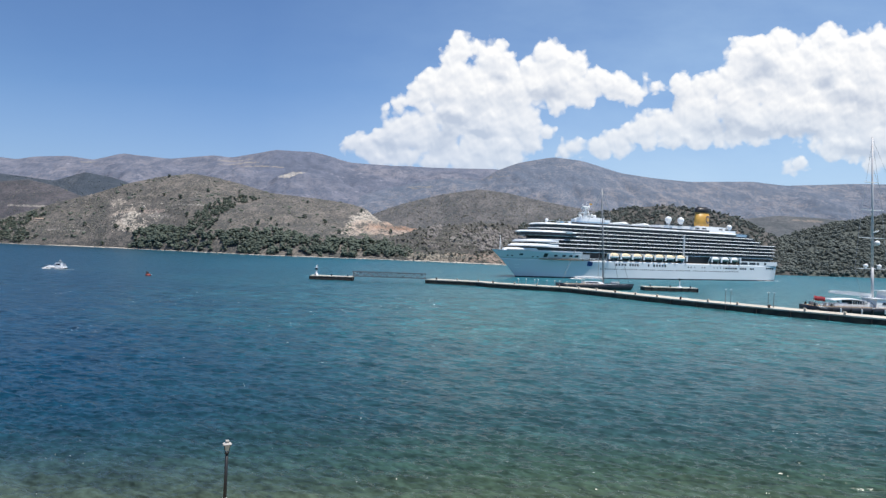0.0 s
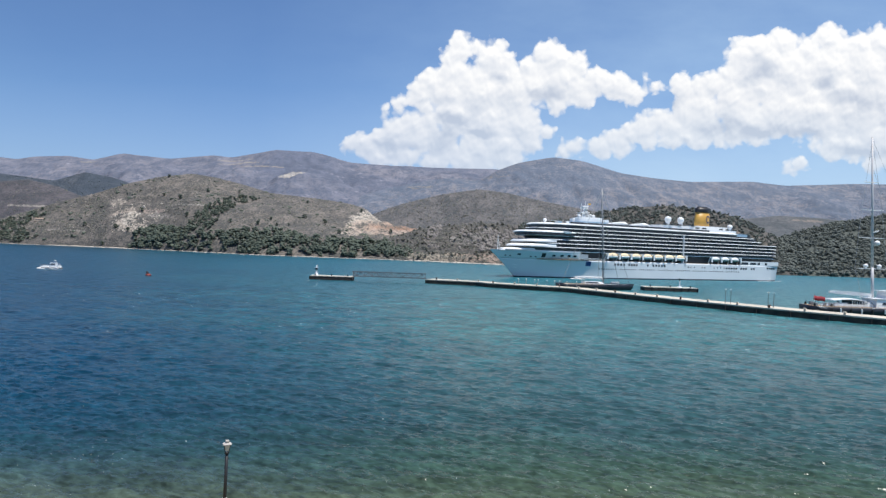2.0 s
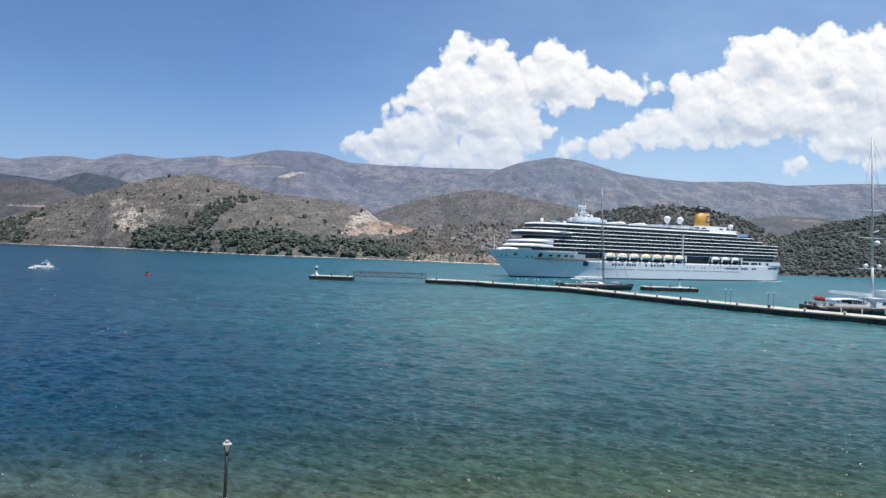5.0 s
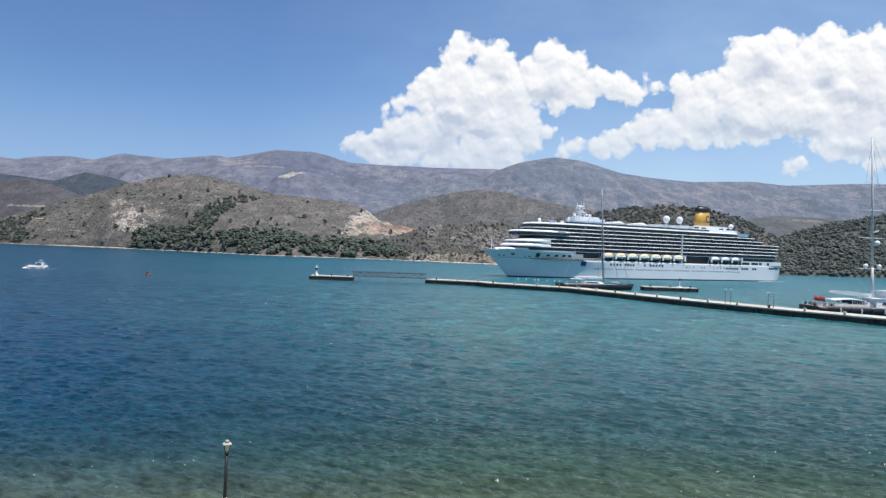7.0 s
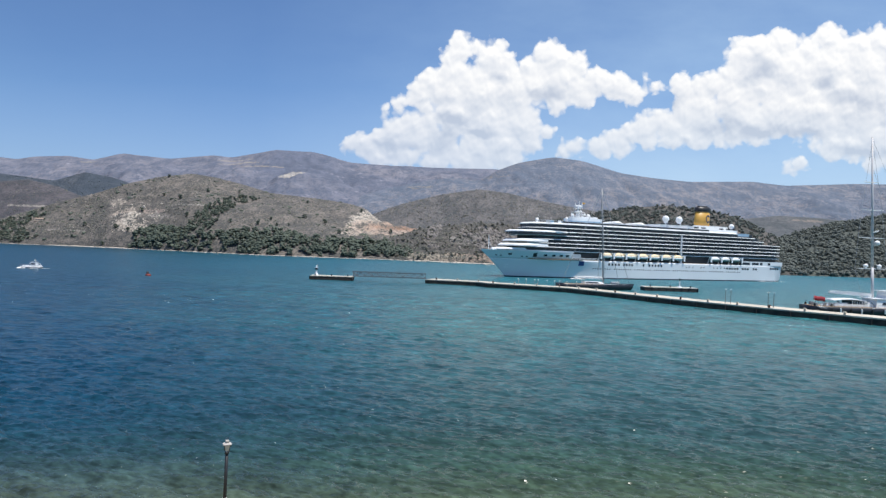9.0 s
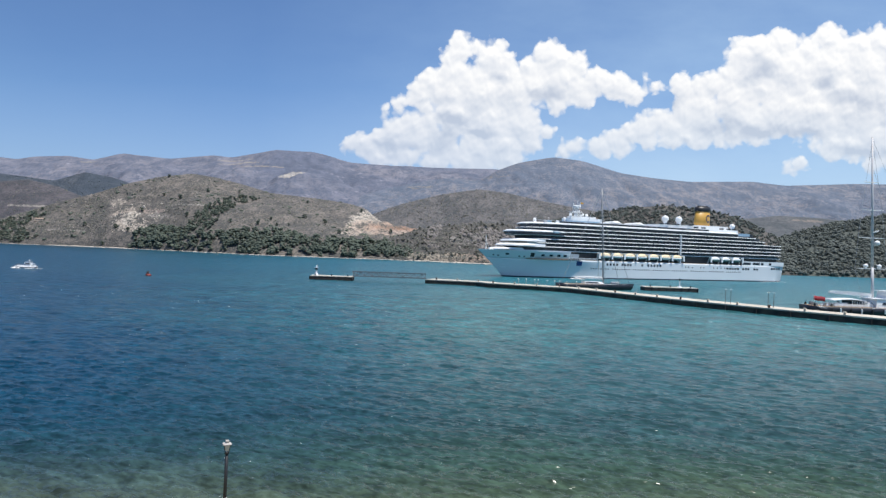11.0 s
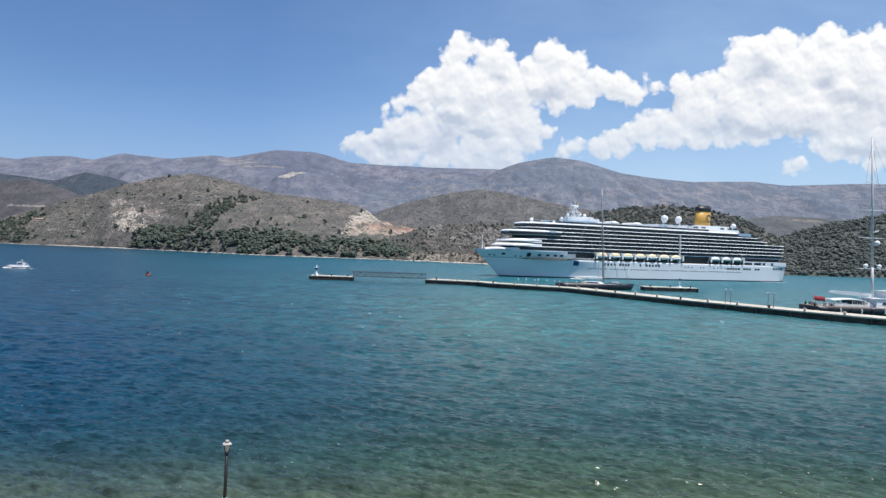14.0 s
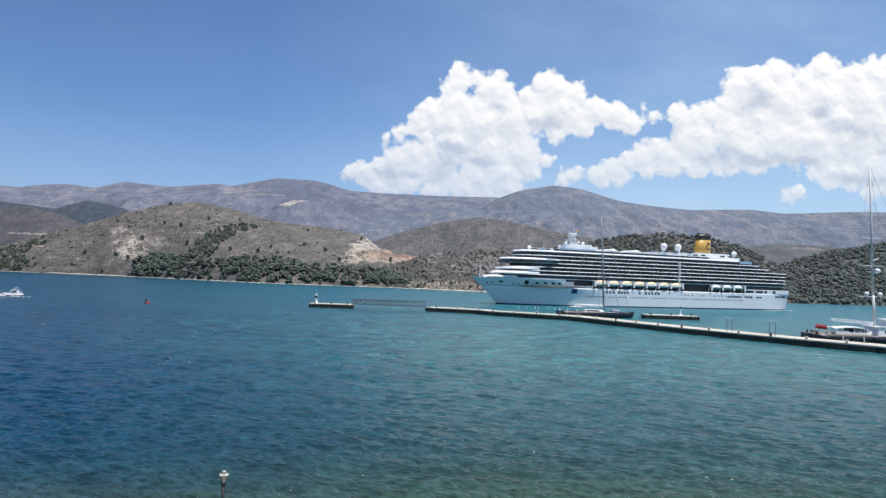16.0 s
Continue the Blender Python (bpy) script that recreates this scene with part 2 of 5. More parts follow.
def thing(name, label, category, m=None, group="", kind=""):
    ob = new(name)
    ob.empty_display_size = 0.5
    if m:
        ob.matrix_world = m
    return tagged(ob, label, category, group, kind)


def box(bm, x0, x1, y0, y1, z0, z1, bevel=0.0):
    m = Matrix.LocRotScale(((x0 + x1) / 2, (y0 + y1) / 2, (z0 + z1) / 2), None, (abs(x1 - x0), abs(y1 - y0), abs(z1 - z0)))
    made = bmesh.ops.create_cube(bm, size=1, matrix=m)["verts"]
    if bevel:
        edges = list({e for v in made for e in v.link_edges})
        bmesh.ops.bevel(bm, geom=edges, offset=bevel, segments=2, affect="EDGES")
    return bm


def rod(bm, a, b, r0, r1=None, sides=8):
    a, b = Vector(a), Vector(b)
    m = Matrix.Translation((a + b) / 2) @ (b - a).to_track_quat("Z", "Y").to_matrix().to_4x4()
    bmesh.ops.create_cone(bm, cap_ends=True, segments=sides, radius1=r0, radius2=r0 if r1 is None else r1, depth=(b - a).length, matrix=m)
    return bm


def ball(bm, x, y, z, rx, ry=None, rz=None, level=2):
    m = Matrix.LocRotScale((x, y, z), None, (rx, ry or rx, rz or rx))
    bmesh.ops.create_icosphere(bm, subdivisions=level, radius=1, matrix=m)
    return bm


def loft(bm, rings, close_ends=True):
    """Skin through rings of equally many points."""
    rows = [[bm.verts.new(p) for p in ring] for ring in rings]
    n = len(rows[0])
    for a, b in zip(rows, rows[1:]):
        for i in range(n):
            j = (i + 1) % n
            bm.faces.new((a[i], a[j], b[j], b[i]))
    if close_ends:
        for row in (rows[0], rows[-1]):
            try:
                bm.faces.new(row)
            except ValueError:
                pass
    return bm


def plate(bm, outline, z0, z1):
    """A flat slab over an outline of (x, y)."""
    return loft(bm, [[(x, y, z0) for x, y in outline], [(x, y, z1) for x, y in outline]])


def raw_mesh(name, verts, faces, material, smooth=True):
    """An object from arrays of corners and equal-sided faces."""
    verts, faces = np.asarray(verts, np.float32), np.asarray(faces, np.int32)
    mesh = bpy.data.meshes.new(name)
    mesh.vertices.add(len(verts))
    mesh.vertices.foreach_set("co", verts.ravel())
    sides = faces.shape[1]
    mesh.loops.add(faces.size)
    mesh.loops.foreach_set("vertex_index", faces.ravel())
    mesh.polygons.add(len(faces))
    mesh.polygons.foreach_set("loop_start", np.arange(0, faces.size, sides, dtype=np.int32))
    mesh.polygons.foreach_set("use_smooth", np.full(len(faces), smooth))
    mesh.update(calc_edges=True)
    mesh.validate()
    mesh.materials.append(material)
    return new(name, mesh)


def grid_faces(rows, columns):
    i = np.arange(rows * columns).reshape(rows, columns)
    return np.stack([i[:-1, :-1], i[:-1, 1:], i[1:, 1:], i[1:, :-1]], -1).reshape(-1, 4)


def clump_template(level, seed):
    bm = bmesh.new()
    bmesh.ops.create_icosphere(bm, subdivisions=level, radius=1)
    rng = random.Random(seed)
    for v in bm.verts:
        v.co *= rng.uniform(0.72, 1.22)
    bm.verts.ensure_lookup_table()
    out = np.array([v.co[:] for v in bm.verts]), np.array([[v.index for v in f.verts] for f in bm.faces])
    bm.free()
    return out


def strew(name, template, places, sizes, material, rng, smooth=False):
    """Many turned and stretched copies of a small shape joined into one mesh."""
    verts, faces = template
    places, sizes = np.asarray(places, float), np.asarray(sizes, float)
    turn = rng.uniform(0, 2 * np.pi, len(places))
    c, s = np.cos(turn), np.sin(turn)
    v = verts[None, :, :]
    spun = np.stack([v[..., 0] * c[:, None] - v[..., 1] * s[:, None], v[..., 0] * s[:, None] + v[..., 1] * c[:, None], np.repeat(v[..., 2], len(places), 0)], -1)
    spun = spun * sizes[:, None, :] + places[:, None, :]
    f = faces[None] + (np.arange(len(places)) * len(verts))[:, None, None]
    return raw_mesh(name, spun.reshape(-1, 3), f.reshape(-1, 3), material, smooth)


# ---------------------------------------------------------------- sea
CREST = -28  # heading of the wave crests over the ground


def sea_material():
    n = Nodes("sea_water")
    where = n.place("Position")
    moving = n.place("Object")
    split = n.add("SeparateXYZ")
    n.link(where, split.inputs[0])
    blotch = n.noise(where, 0.018, 4, 0.6, (0.55, 1, 1))
    out = n.maths("ADD", split.outputs[1], n.maths("MULTIPLY", n.maths("SUBTRACT", blotch, 0.5), 34.0))
    reach = n.maths("DIVIDE", n.maths("LOGARITHM", n.maths("MAXIMUM", out, 20.0), 10.0), 3.0)
    bed = n.ramp(reach, [(0.535, (0.064, 0.080, 0.047)), (0.575, (0.028, 0.056, 0.042)), (0.605, (0.020, 0.052, 0.056)), (0.665, (0.024, 0.070, 0.080)),
                         (0.72, (0.026, 0.100, 0.106)), (0.82, (0.026, 0.110, 0.128)), (0.92, (0.018, 0.112, 0.150))])
    side = n.maths("DIVIDE", split.outputs[0], n.maths("MAXIMUM", split.outputs[1], 20.0))
    left = n.ramp(n.maths("ADD", n.maths("ADD", side, 0.6), n.maths("MULTIPLY", n.maths("SUBTRACT", blotch, 0.5), 0.6)), [(0.0, 0.95), (0.7, 0.0)])
    deep = n.ramp(reach, [(0.54, 0.35), (0.585, 0.8), (0.64, 1.0), (0.78, 1.0), (0.90, 0.95)])
    tone = n.mix(n.maths("MULTIPLY", left, deep), bed, (0.002, 0.028, 0.056))
    # small broken crests
    patchy = n.noise(moving, 0.07, 2, 0.5)
    for scale, start, reach_of in ((6.0, 0.945, [(0.54, 1.0), (0.66, 1.0), (0.72, 0.0)]), (1.3, 0.915, [(0.66, 0.0), (0.74, 1.0), (1.0, 1.0)])):
        flecks = n.streaks(moving, scale, 2, 0.5, CREST, 2.2)
        foam = n.ramp(n.maths("ADD", flecks, n.maths("MULTIPLY", patchy, 0.30)), [(start - 0.015, 0.0), (start, 0.85)])
        tone = n.mix(n.maths("MULTIPLY", foam, n.ramp(reach, reach_of)), tone, (0.78, 0.82, 0.82))
    # light and dark of the wave faces, painted into the water's colour
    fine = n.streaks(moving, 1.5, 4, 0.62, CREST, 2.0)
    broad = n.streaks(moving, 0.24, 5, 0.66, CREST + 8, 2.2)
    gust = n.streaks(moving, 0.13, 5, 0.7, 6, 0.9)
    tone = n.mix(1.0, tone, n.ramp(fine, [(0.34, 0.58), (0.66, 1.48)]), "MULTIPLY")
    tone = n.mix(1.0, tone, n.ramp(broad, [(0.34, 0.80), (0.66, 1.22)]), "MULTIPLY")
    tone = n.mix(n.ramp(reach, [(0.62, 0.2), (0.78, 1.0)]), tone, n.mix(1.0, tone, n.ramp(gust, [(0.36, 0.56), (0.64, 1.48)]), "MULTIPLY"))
    ripple = n.streaks(moving, 4.5, 3, 0.55, CREST, 1.8)
    chop = n.streaks(moving, 1.6, 3, 0.55, CREST, 2.0)
    roll = n.streaks(moving, 0.22, 4, 0.62, CREST + 8, 2.2)
    normal = n.bump(ripple, 0.018, 1.0, n.bump(chop, 0.075, 1.0, n.bump(roll, 0.8, 1.0)))
    calm = n.ramp(n.streaks(moving, 0.20, 5, 0.7, 5, 0.9), [(0.36, 0.20), (0.64, 1.85)])
    gloss = n.ramp(reach, [(0.56, 0.21), (0.66, 0.21), (0.80, 0.14), (0.92, 0.08)])
    n.link(n.mix(n.ramp(reach, [(0.64, 0.15), (0.76, 1.0)]), gloss, n.mix(1.0, gloss, calm, "MULTIPLY")), n.shader.inputs["Specular IOR Level"])
    n.shader.inputs["IOR"].default_value = 1.33
    far_rough = n.ramp(reach, [(0.55, 0.16), (0.68, 0.20), (0.80, 0.28)])
    return n.finish(tone, far_rough, normal)


def make_sea():
    rng = np.random.default_rng(3)
    slopes = np.concatenate([-np.geomspace(12, 0.95, 14), np.linspace(-0.85, 0.85, 570), np.geomspace(0.95, 12, 14)])
    away = np.concatenate([np.linspace(30, 41, 10), 1 / np.linspace(1 / 42, 1 / 420, 540), np.geomspace(450, 4900, 20)])
    y, s = np.meshgrid(away, slopes, indexing="ij")
    ratio = np.minimum(1, 4900 / np.hypot(y, s * y))
    x, y = s * y * ratio, y * ratio
    z = np.zeros_like(x)
    gap = y * y / (1120 * 18.0) * 0.8
    for count, low, high, steep, spread in ((110, 0.32, 1.1, 0.0070, 0.48), (50, 1.1, 4.5, 0.0056, 0.45), (26, 4.5, 13.0, 0.0026, 0.40)):
        for _ in range(count):
            length = low * (high / low) ** rng.random()
            heading = radians(CREST + 90) + rng.normal(0, spread)
            bend = rng.uniform(-0.06, 0.06) / length
            phase = 2 * np.pi * (x * np.cos(heading) + y * np.sin(heading)) / length + rng.uniform(0, 6.28) + np.sin(bend * (x - y) * 6) * 1.5
            wave = np.sin(phase)
            z += steep * length * (wave + 0.3 * wave * wave) * np.clip((length * 0.5 - gap) / (length * 0.3), 0, 1) * (1 if length < 4.5 else np.clip((y - 60) / 120, 0.15, 1))
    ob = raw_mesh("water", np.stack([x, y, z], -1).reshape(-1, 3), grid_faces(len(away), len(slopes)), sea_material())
    return tagged(ob, "choppy teal-blue sea water, green in the shallows", "sea", kind="structure")


sea = make_sea()

# ---------------------------------------------------------------- hills
# each ridge: (x, height) along its crest at the depth given below
RANGE = [(-2966, 396), (-2467, 445), (-2373, 436), (-2280, 454), (-2092, 464), (-1951, 447), (-1796, 487), (-1530, 468), (-1280, 496), (-1186, 486), (-938, 536), (-734, 533), (-529, 481), (-279, 471), (-60, 469), (284, 472), (536, 437)]  # at y = 3500
PEAK = [(-586, 174), (-433, 236), (-279, 286), (-99, 328), (30, 348), (160, 340), (236, 389), (338, 429), (493, 460), (623, 447), (806, 396), (962, 378), (1118, 368), (1402, 378), (1558, 365), (1843, 383), (2019, 387), (2464, 410)]  # at y = 2900
DARK = [(-1785, 231), (-1549, 229), (-1470, 222), (-1361, 210), (-1254, 244), (-1156, 229), (-1076, 205), (-976, 161), (-876, 105)]  # at y = 2200
LOWL = [(-1449, 139), (-1231, 164), (-1153, 172), (-1074, 156), (-1011, 133), (-932, 92), (-868, 58)]  # at y = 1750
MIDB = [(-195, 85), (-129, 113), (-63, 134), (3, 151), (83, 164), (151, 157), (218, 144), (299, 130), (420, 113), (528, 90)]  # at y = 1500
LOWR = [(788, 113), (889, 141), (1007, 155), (1126, 152), (1245, 143), (1381, 138), (1551, 140)]  # at y = 1900
NEARH = [(-1075, 42), (-933, 50), (-862, 73), (-804, 92), (-733, 111), (-663, 135), (-592, 151), (-533, 159), (-485, 153), (-425, 140), (-365, 124), (-270, 116), (-210, 109), (-168, 100), (-145, 82), (-114, 71), (-66, 63), (-18, 53)]  # at y = 1330
WOODH = [(-90, 34), (-43, 51), (14, 60), (61, 65), (127, 64), (203, 74), (259, 90), (315, 99), (372, 105), (429, 100), (486, 90), (534, 69), (573, 49), (621, 28), (659, 13)]  # at y = 1060
RIGHTH = [(516, 31), (556, 45), (615, 65), (664, 81), (714, 92), (782, 105), (873, 117), (973, 120)]  # at y = 1120
SHORE = [(-0.95, 1240), (-0.70, 1225), (-0.566, 1170), (-0.432, 1055), (-0.298, 940), (-0.075, 920), (0.078, 840), (0.551, 824), (0.70, 854), (1.1, 880)]


def shore_depth(slope):
    return np.interp(slope, [p[0] for p in SHORE], [p[1] for p in SHORE])


def hill(name, crest, depth, material, label, foot=None, columns=260, rows=70, rough=0.10, grain=120.0, bulge=0.85, step=0.0, seed=0, cut=()):
    """A hillside from its foot up to a smooth crest with gullies and knolls, and down again behind. Returns it and its front grid."""
    slope = np.array([p[0] / depth for p in crest])
    tall = np.array([p[1] for p in crest], float)
    a = np.linspace(slope[0], slope[-1], columns)
    top = np.interp(a, slope, tall)
    kernel = np.ones(max(3, columns // 70) | 1)
    top = np.convolve(np.pad(top, len(kernel) // 2, "edge"), kernel / kernel.sum(), "valid")
    base = np.full(columns, depth * 0.62) if foot is None else foot(a)
    t = np.concatenate([np.linspace(0, 1, rows), np.linspace(1.06, 1.9, 10)])
    grid = np.zeros((len(t), columns, 3))
    for i, k in enumerate(t):
        y = base + (depth - base) * k
        if k <= 1:
            up = (1 - step) * k ** bulge + step * min(1.0, k / 0.07)
            z = -3 + (top + 3) * up
        else:
            z = top * (1 - (k - 1) / 0.9 * 1.05)
        grid[i, :, 0], grid[i, :, 1], grid[i, :, 2] = a * y, y, z
    shift = Vector((seed * 37.7, seed * 11.3, 0))
    for i, k in enumerate(t):
        lift = rough * (math.sin(math.pi * min(k, 1.0)) ** 0.7 + 0.03 if 0 < k <= 1 else 0.02)
        for j in range(columns):
            p = Vector(grid[i, j]) / grain + shift
            q = noise.fractal(Vector((p.x, p.y * 0.8, p.z)), 0.9, 2.1, 5)
            ridge = abs(noise.noise(Vector((p.x * 0.8, p.y * 0.35, 3.1)))) - 0.2
            grid[i, j, 2] += lift * top[j] * (q * 0.55 + ridge * 0.7)
    for x, z, wide, high, bench in cut:
        near = np.clip(1.6 - 1.6 * np.hypot((grid[..., 0] - x) / wide, (grid[..., 2] - z) / high), 0, 1)
        steps = np.floor(grid[..., 2] / bench) * bench + np.clip((grid[..., 2] % bench) * 3 - 2 * bench, 0, None)
        grid[..., 2] += near * (steps - grid[..., 2])
    ob = raw_mesh(name, grid.reshape(-1, 3), grid_faces(len(t), columns), material)
    tagged(ob, label, "hill", kind="structure")
    return ob, grid[:rows]


LIME, OCHRE, TRACK = (0.66, 0.59, 0.50), (0.44, 0.27, 0.185), (0.33, 0.30, 0.27)
# blue of the far hills is aerial haze put into their colours
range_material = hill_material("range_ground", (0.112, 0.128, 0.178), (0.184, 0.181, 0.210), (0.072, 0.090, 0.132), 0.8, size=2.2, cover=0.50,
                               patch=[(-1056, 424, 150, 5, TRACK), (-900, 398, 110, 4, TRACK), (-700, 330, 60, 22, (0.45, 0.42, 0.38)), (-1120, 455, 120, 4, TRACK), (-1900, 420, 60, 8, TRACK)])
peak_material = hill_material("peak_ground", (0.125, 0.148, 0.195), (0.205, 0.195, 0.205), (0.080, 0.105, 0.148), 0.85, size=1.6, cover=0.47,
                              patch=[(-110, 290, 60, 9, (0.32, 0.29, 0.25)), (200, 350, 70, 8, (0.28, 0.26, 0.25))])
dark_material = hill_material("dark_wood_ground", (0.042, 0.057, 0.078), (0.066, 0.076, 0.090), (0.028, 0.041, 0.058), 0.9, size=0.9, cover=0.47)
scrub_material = hill_material("scrub_ground", (0.110, 0.105, 0.106), (0.150, 0.141, 0.140), (0.057, 0.067, 0.072), 0.9, size=0.9, cover=0.50)
brown_material = hill_material("brown_ground", (0.074, 0.069, 0.080), (0.102, 0.092, 0.100), (0.045, 0.050, 0.058), 0.9, size=0.9, cover=0.49,
                               patch=[(-1080, 95, 60, 3, TRACK)])
near_material = hill_material("near_ground", (0.126, 0.112, 0.100), (0.176, 0.154, 0.136), (0.048, 0.052, 0.050), 0.9, size=0.6, cover=0.478,
                              patch=[(-575, 45, 40, 14, (0.58, 0.50, 0.42)), (-611, 70, 24, 12, (0.56, 0.47, 0.39)), (-590, 58, 16, 12, LIME), (-650, 90, 24, 7, (0.50, 0.43, 0.36)), (-548, 72, 34, 5, (0.40, 0.32, 0.28)), (-530, 62, 30, 6, TRACK), (-738, 30, 60, 2.0, TRACK),
                                     (-470, 84, 60, 2.0, TRACK), (-150, 64, 26, 34, LIME), (-142, 52, 32, 18, (0.60, 0.49, 0.40)), (-108, 57, 42, 15, (0.54, 0.40, 0.31)), (-62, 58, 62, 10, OCHRE), (-84, 47, 50, 6, (0.54, 0.42, 0.34)), (-24, 55, 46, 6, (0.48, 0.31, 0.23))])
wood_material = hill_material("wood_ground", (0.086, 0.078, 0.072), (0.145, 0.126, 0.112), (0.042, 0.046, 0.042), 0.9, size=0.5, cover=0.47,
                              patch=[(20, 7, 60, 6, (0.42, 0.34, 0.27)), (75, 9, 40, 8, (0.40, 0.31, 0.25)), (60, 34, 50, 8, (0.28, 0.26, 0.24)), (-20, 8, 40, 6, (0.44, 0.38, 0.30))])
# lifted towards the crown tone: haze over the wood put into colour
right_material = hill_material("right_wood_ground", (0.080, 0.092, 0.082), (0.095, 0.104, 0.090), (0.066, 0.078, 0.070), 0.9, size=0.6, cover=0.45)

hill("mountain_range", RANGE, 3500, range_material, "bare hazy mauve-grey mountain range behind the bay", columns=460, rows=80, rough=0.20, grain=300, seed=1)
hill("mountain", PEAK, 2900, peak_material, "broad scrub-covered mountain with a round top, blue-grey with haze", lambda a: a * 0 + 2020, columns=460, rows=80, rough=0.20, grain=260, seed=2)
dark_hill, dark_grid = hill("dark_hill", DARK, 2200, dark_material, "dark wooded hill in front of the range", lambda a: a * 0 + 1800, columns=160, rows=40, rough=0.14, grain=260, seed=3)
field_material = hill_material("field_ground", (0.080, 0.088, 0.100), (0.128, 0.120, 0.116), (0.048, 0.060, 0.064), 0.85, size=1.1, cover=0.49,
                               patch=[(1080, 140, 60, 5, (0.26, 0.22, 0.19)), (1180, 134, 50, 4, (0.24, 0.20, 0.18))])
hill("low_hill", LOWR, 1900, field_material, "low brownish hill with scattered fields", lambda a: a * 0 + 1450, columns=160, rows=40, rough=0.14, grain=260, seed=4)
low_hill, low_grid = hill("brown_hill", LOWL, 1750, brown_material, "dry brown scrub-covered hill", lambda a: a * 0 + 1560, columns=160, rows=50, rough=0.12, grain=200, seed=5)
mid_hill, mid_grid = hill("scrub_hill", MIDB, 1500, scrub_material, "grey-brown hill dotted with low scrub", lambda a: a * 0 + 1340, columns=220, rows=60, rough=0.12, grain=160, seed=6)
right_hill, right_grid = hill("wooded_hill", RIGHTH, 1120, right_material, "dark hillside covered with pine wood above the shore", shore_depth, 200, 60, 0.10, 110, seed=7)
wood_hill, wood_grid = hill("rocky_wooded_hill", WOODH, 1060, wood_material, "rocky hillside with pines above a low shore cliff", shore_depth, 300, 90, 0.16, 80, step=0.06, seed=8, cut=[(40, 24, 90, 26, 7.0)])
near_hill, near_grid = hill("dry_hill", NEARH, 1330, near_material, "dry grey-brown hillside with bushes and bare limestone scars", shore_depth, 420, 120, 0.12, 120, step=0.03, seed=9,
                             cut=[(-130, 60, 60, 34, 9.0), (-60, 55, 60, 14, 6.0)])

# ---------------------------------------------------------------- woods, scrub and shore
def foliage_material(name, tone, other):
    n = Nodes(name)
    own = n.add("NewGeometry").outputs["Random Per Island"]
    fine = n.noise(n.place("Position"), 0.9, 3, 0.7)
    colour = n.mix(own, tone, other)
    colour = n.mix(n.maths("MULTIPLY", fine, 0.5), colour, tuple(0.8 * c for c in tone))
    return n.finish(colour, 0.9, n.bump(fine, 0.35))


pine_green = foliage_material("pine_green", (0.072, 0.092, 0.072), (0.105, 0.125, 0.092))
# versions of pine_green for far woods, haze put into the tint
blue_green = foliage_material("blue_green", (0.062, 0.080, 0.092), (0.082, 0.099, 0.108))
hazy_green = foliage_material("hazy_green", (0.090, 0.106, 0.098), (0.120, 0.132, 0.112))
scrub_green = foliage_material("scrub_green", (0.115, 0.117, 0.095), (0.165, 0.158, 0.130))
bark = surface("bark", (0.16, 0.11, 0.08), (0.09, 0.065, 0.05), 0.9, 2.0, 8.0, 0.05)
rock = surface("shore_rock", (0.60, 0.54, 0.46), (0.38, 0.34, 0.29), 0.95, 0.3, 1.5, 0.2)
LONE = [(-0.538, -0.0125), (-0.586, -0.0008), (-0.645, -0.0029), (-0.665, 0.0018), (-0.479, 0.0440), (-0.518, 0.0159), (-0.499, 0.0112), (-0.444, 0.0694), (-0.417, 0.0659), (-0.374, 0.0781), (-0.273, 0.0369), (-0.264, 0.0283), (-0.244, 0.0290), (-0.295, 0.0290), (-0.315, 0.0212), (-0.216, 0.0657), (-0.221, 0.0423), (-0.165, 0.0193), (-0.131, 0.0544), (-0.083, 0.0221), (-0.045, 0.0235), (-0.324, 0.0781), (-0.436, 0.0992), (-0.567, 0.0177), (-0.407, 0.0394), (-0.337, 0.0311), (-0.188, 0.0337)]
SLIM = [(-0.109, -0.0038), (-0.104, 0.0035), (-0.096, -0.0069), (-0.089, 0.0005), (-0.084, 0.0078), (-0.078, -0.0027), (-0.073, 0.0118), (-0.068, 0.0030), (-0.063, 0.0157), (-0.061, -0.0021), (-0.056, 0.0088), (-0.050, 0.0000), (-0.045, 0.0163), (-0.039, -0.0014)]
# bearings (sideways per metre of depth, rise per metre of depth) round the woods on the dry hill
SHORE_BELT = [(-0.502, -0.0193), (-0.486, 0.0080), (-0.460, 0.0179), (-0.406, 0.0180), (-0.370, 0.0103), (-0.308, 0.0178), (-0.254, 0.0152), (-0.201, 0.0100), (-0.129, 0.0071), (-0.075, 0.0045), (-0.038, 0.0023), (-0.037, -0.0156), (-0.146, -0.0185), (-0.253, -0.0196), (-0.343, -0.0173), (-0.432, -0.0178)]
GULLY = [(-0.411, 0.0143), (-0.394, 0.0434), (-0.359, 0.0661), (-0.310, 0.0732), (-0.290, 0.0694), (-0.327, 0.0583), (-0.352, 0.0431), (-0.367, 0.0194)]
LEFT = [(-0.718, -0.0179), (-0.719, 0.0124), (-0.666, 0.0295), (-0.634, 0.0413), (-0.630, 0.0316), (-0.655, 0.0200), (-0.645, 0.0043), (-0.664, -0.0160)]


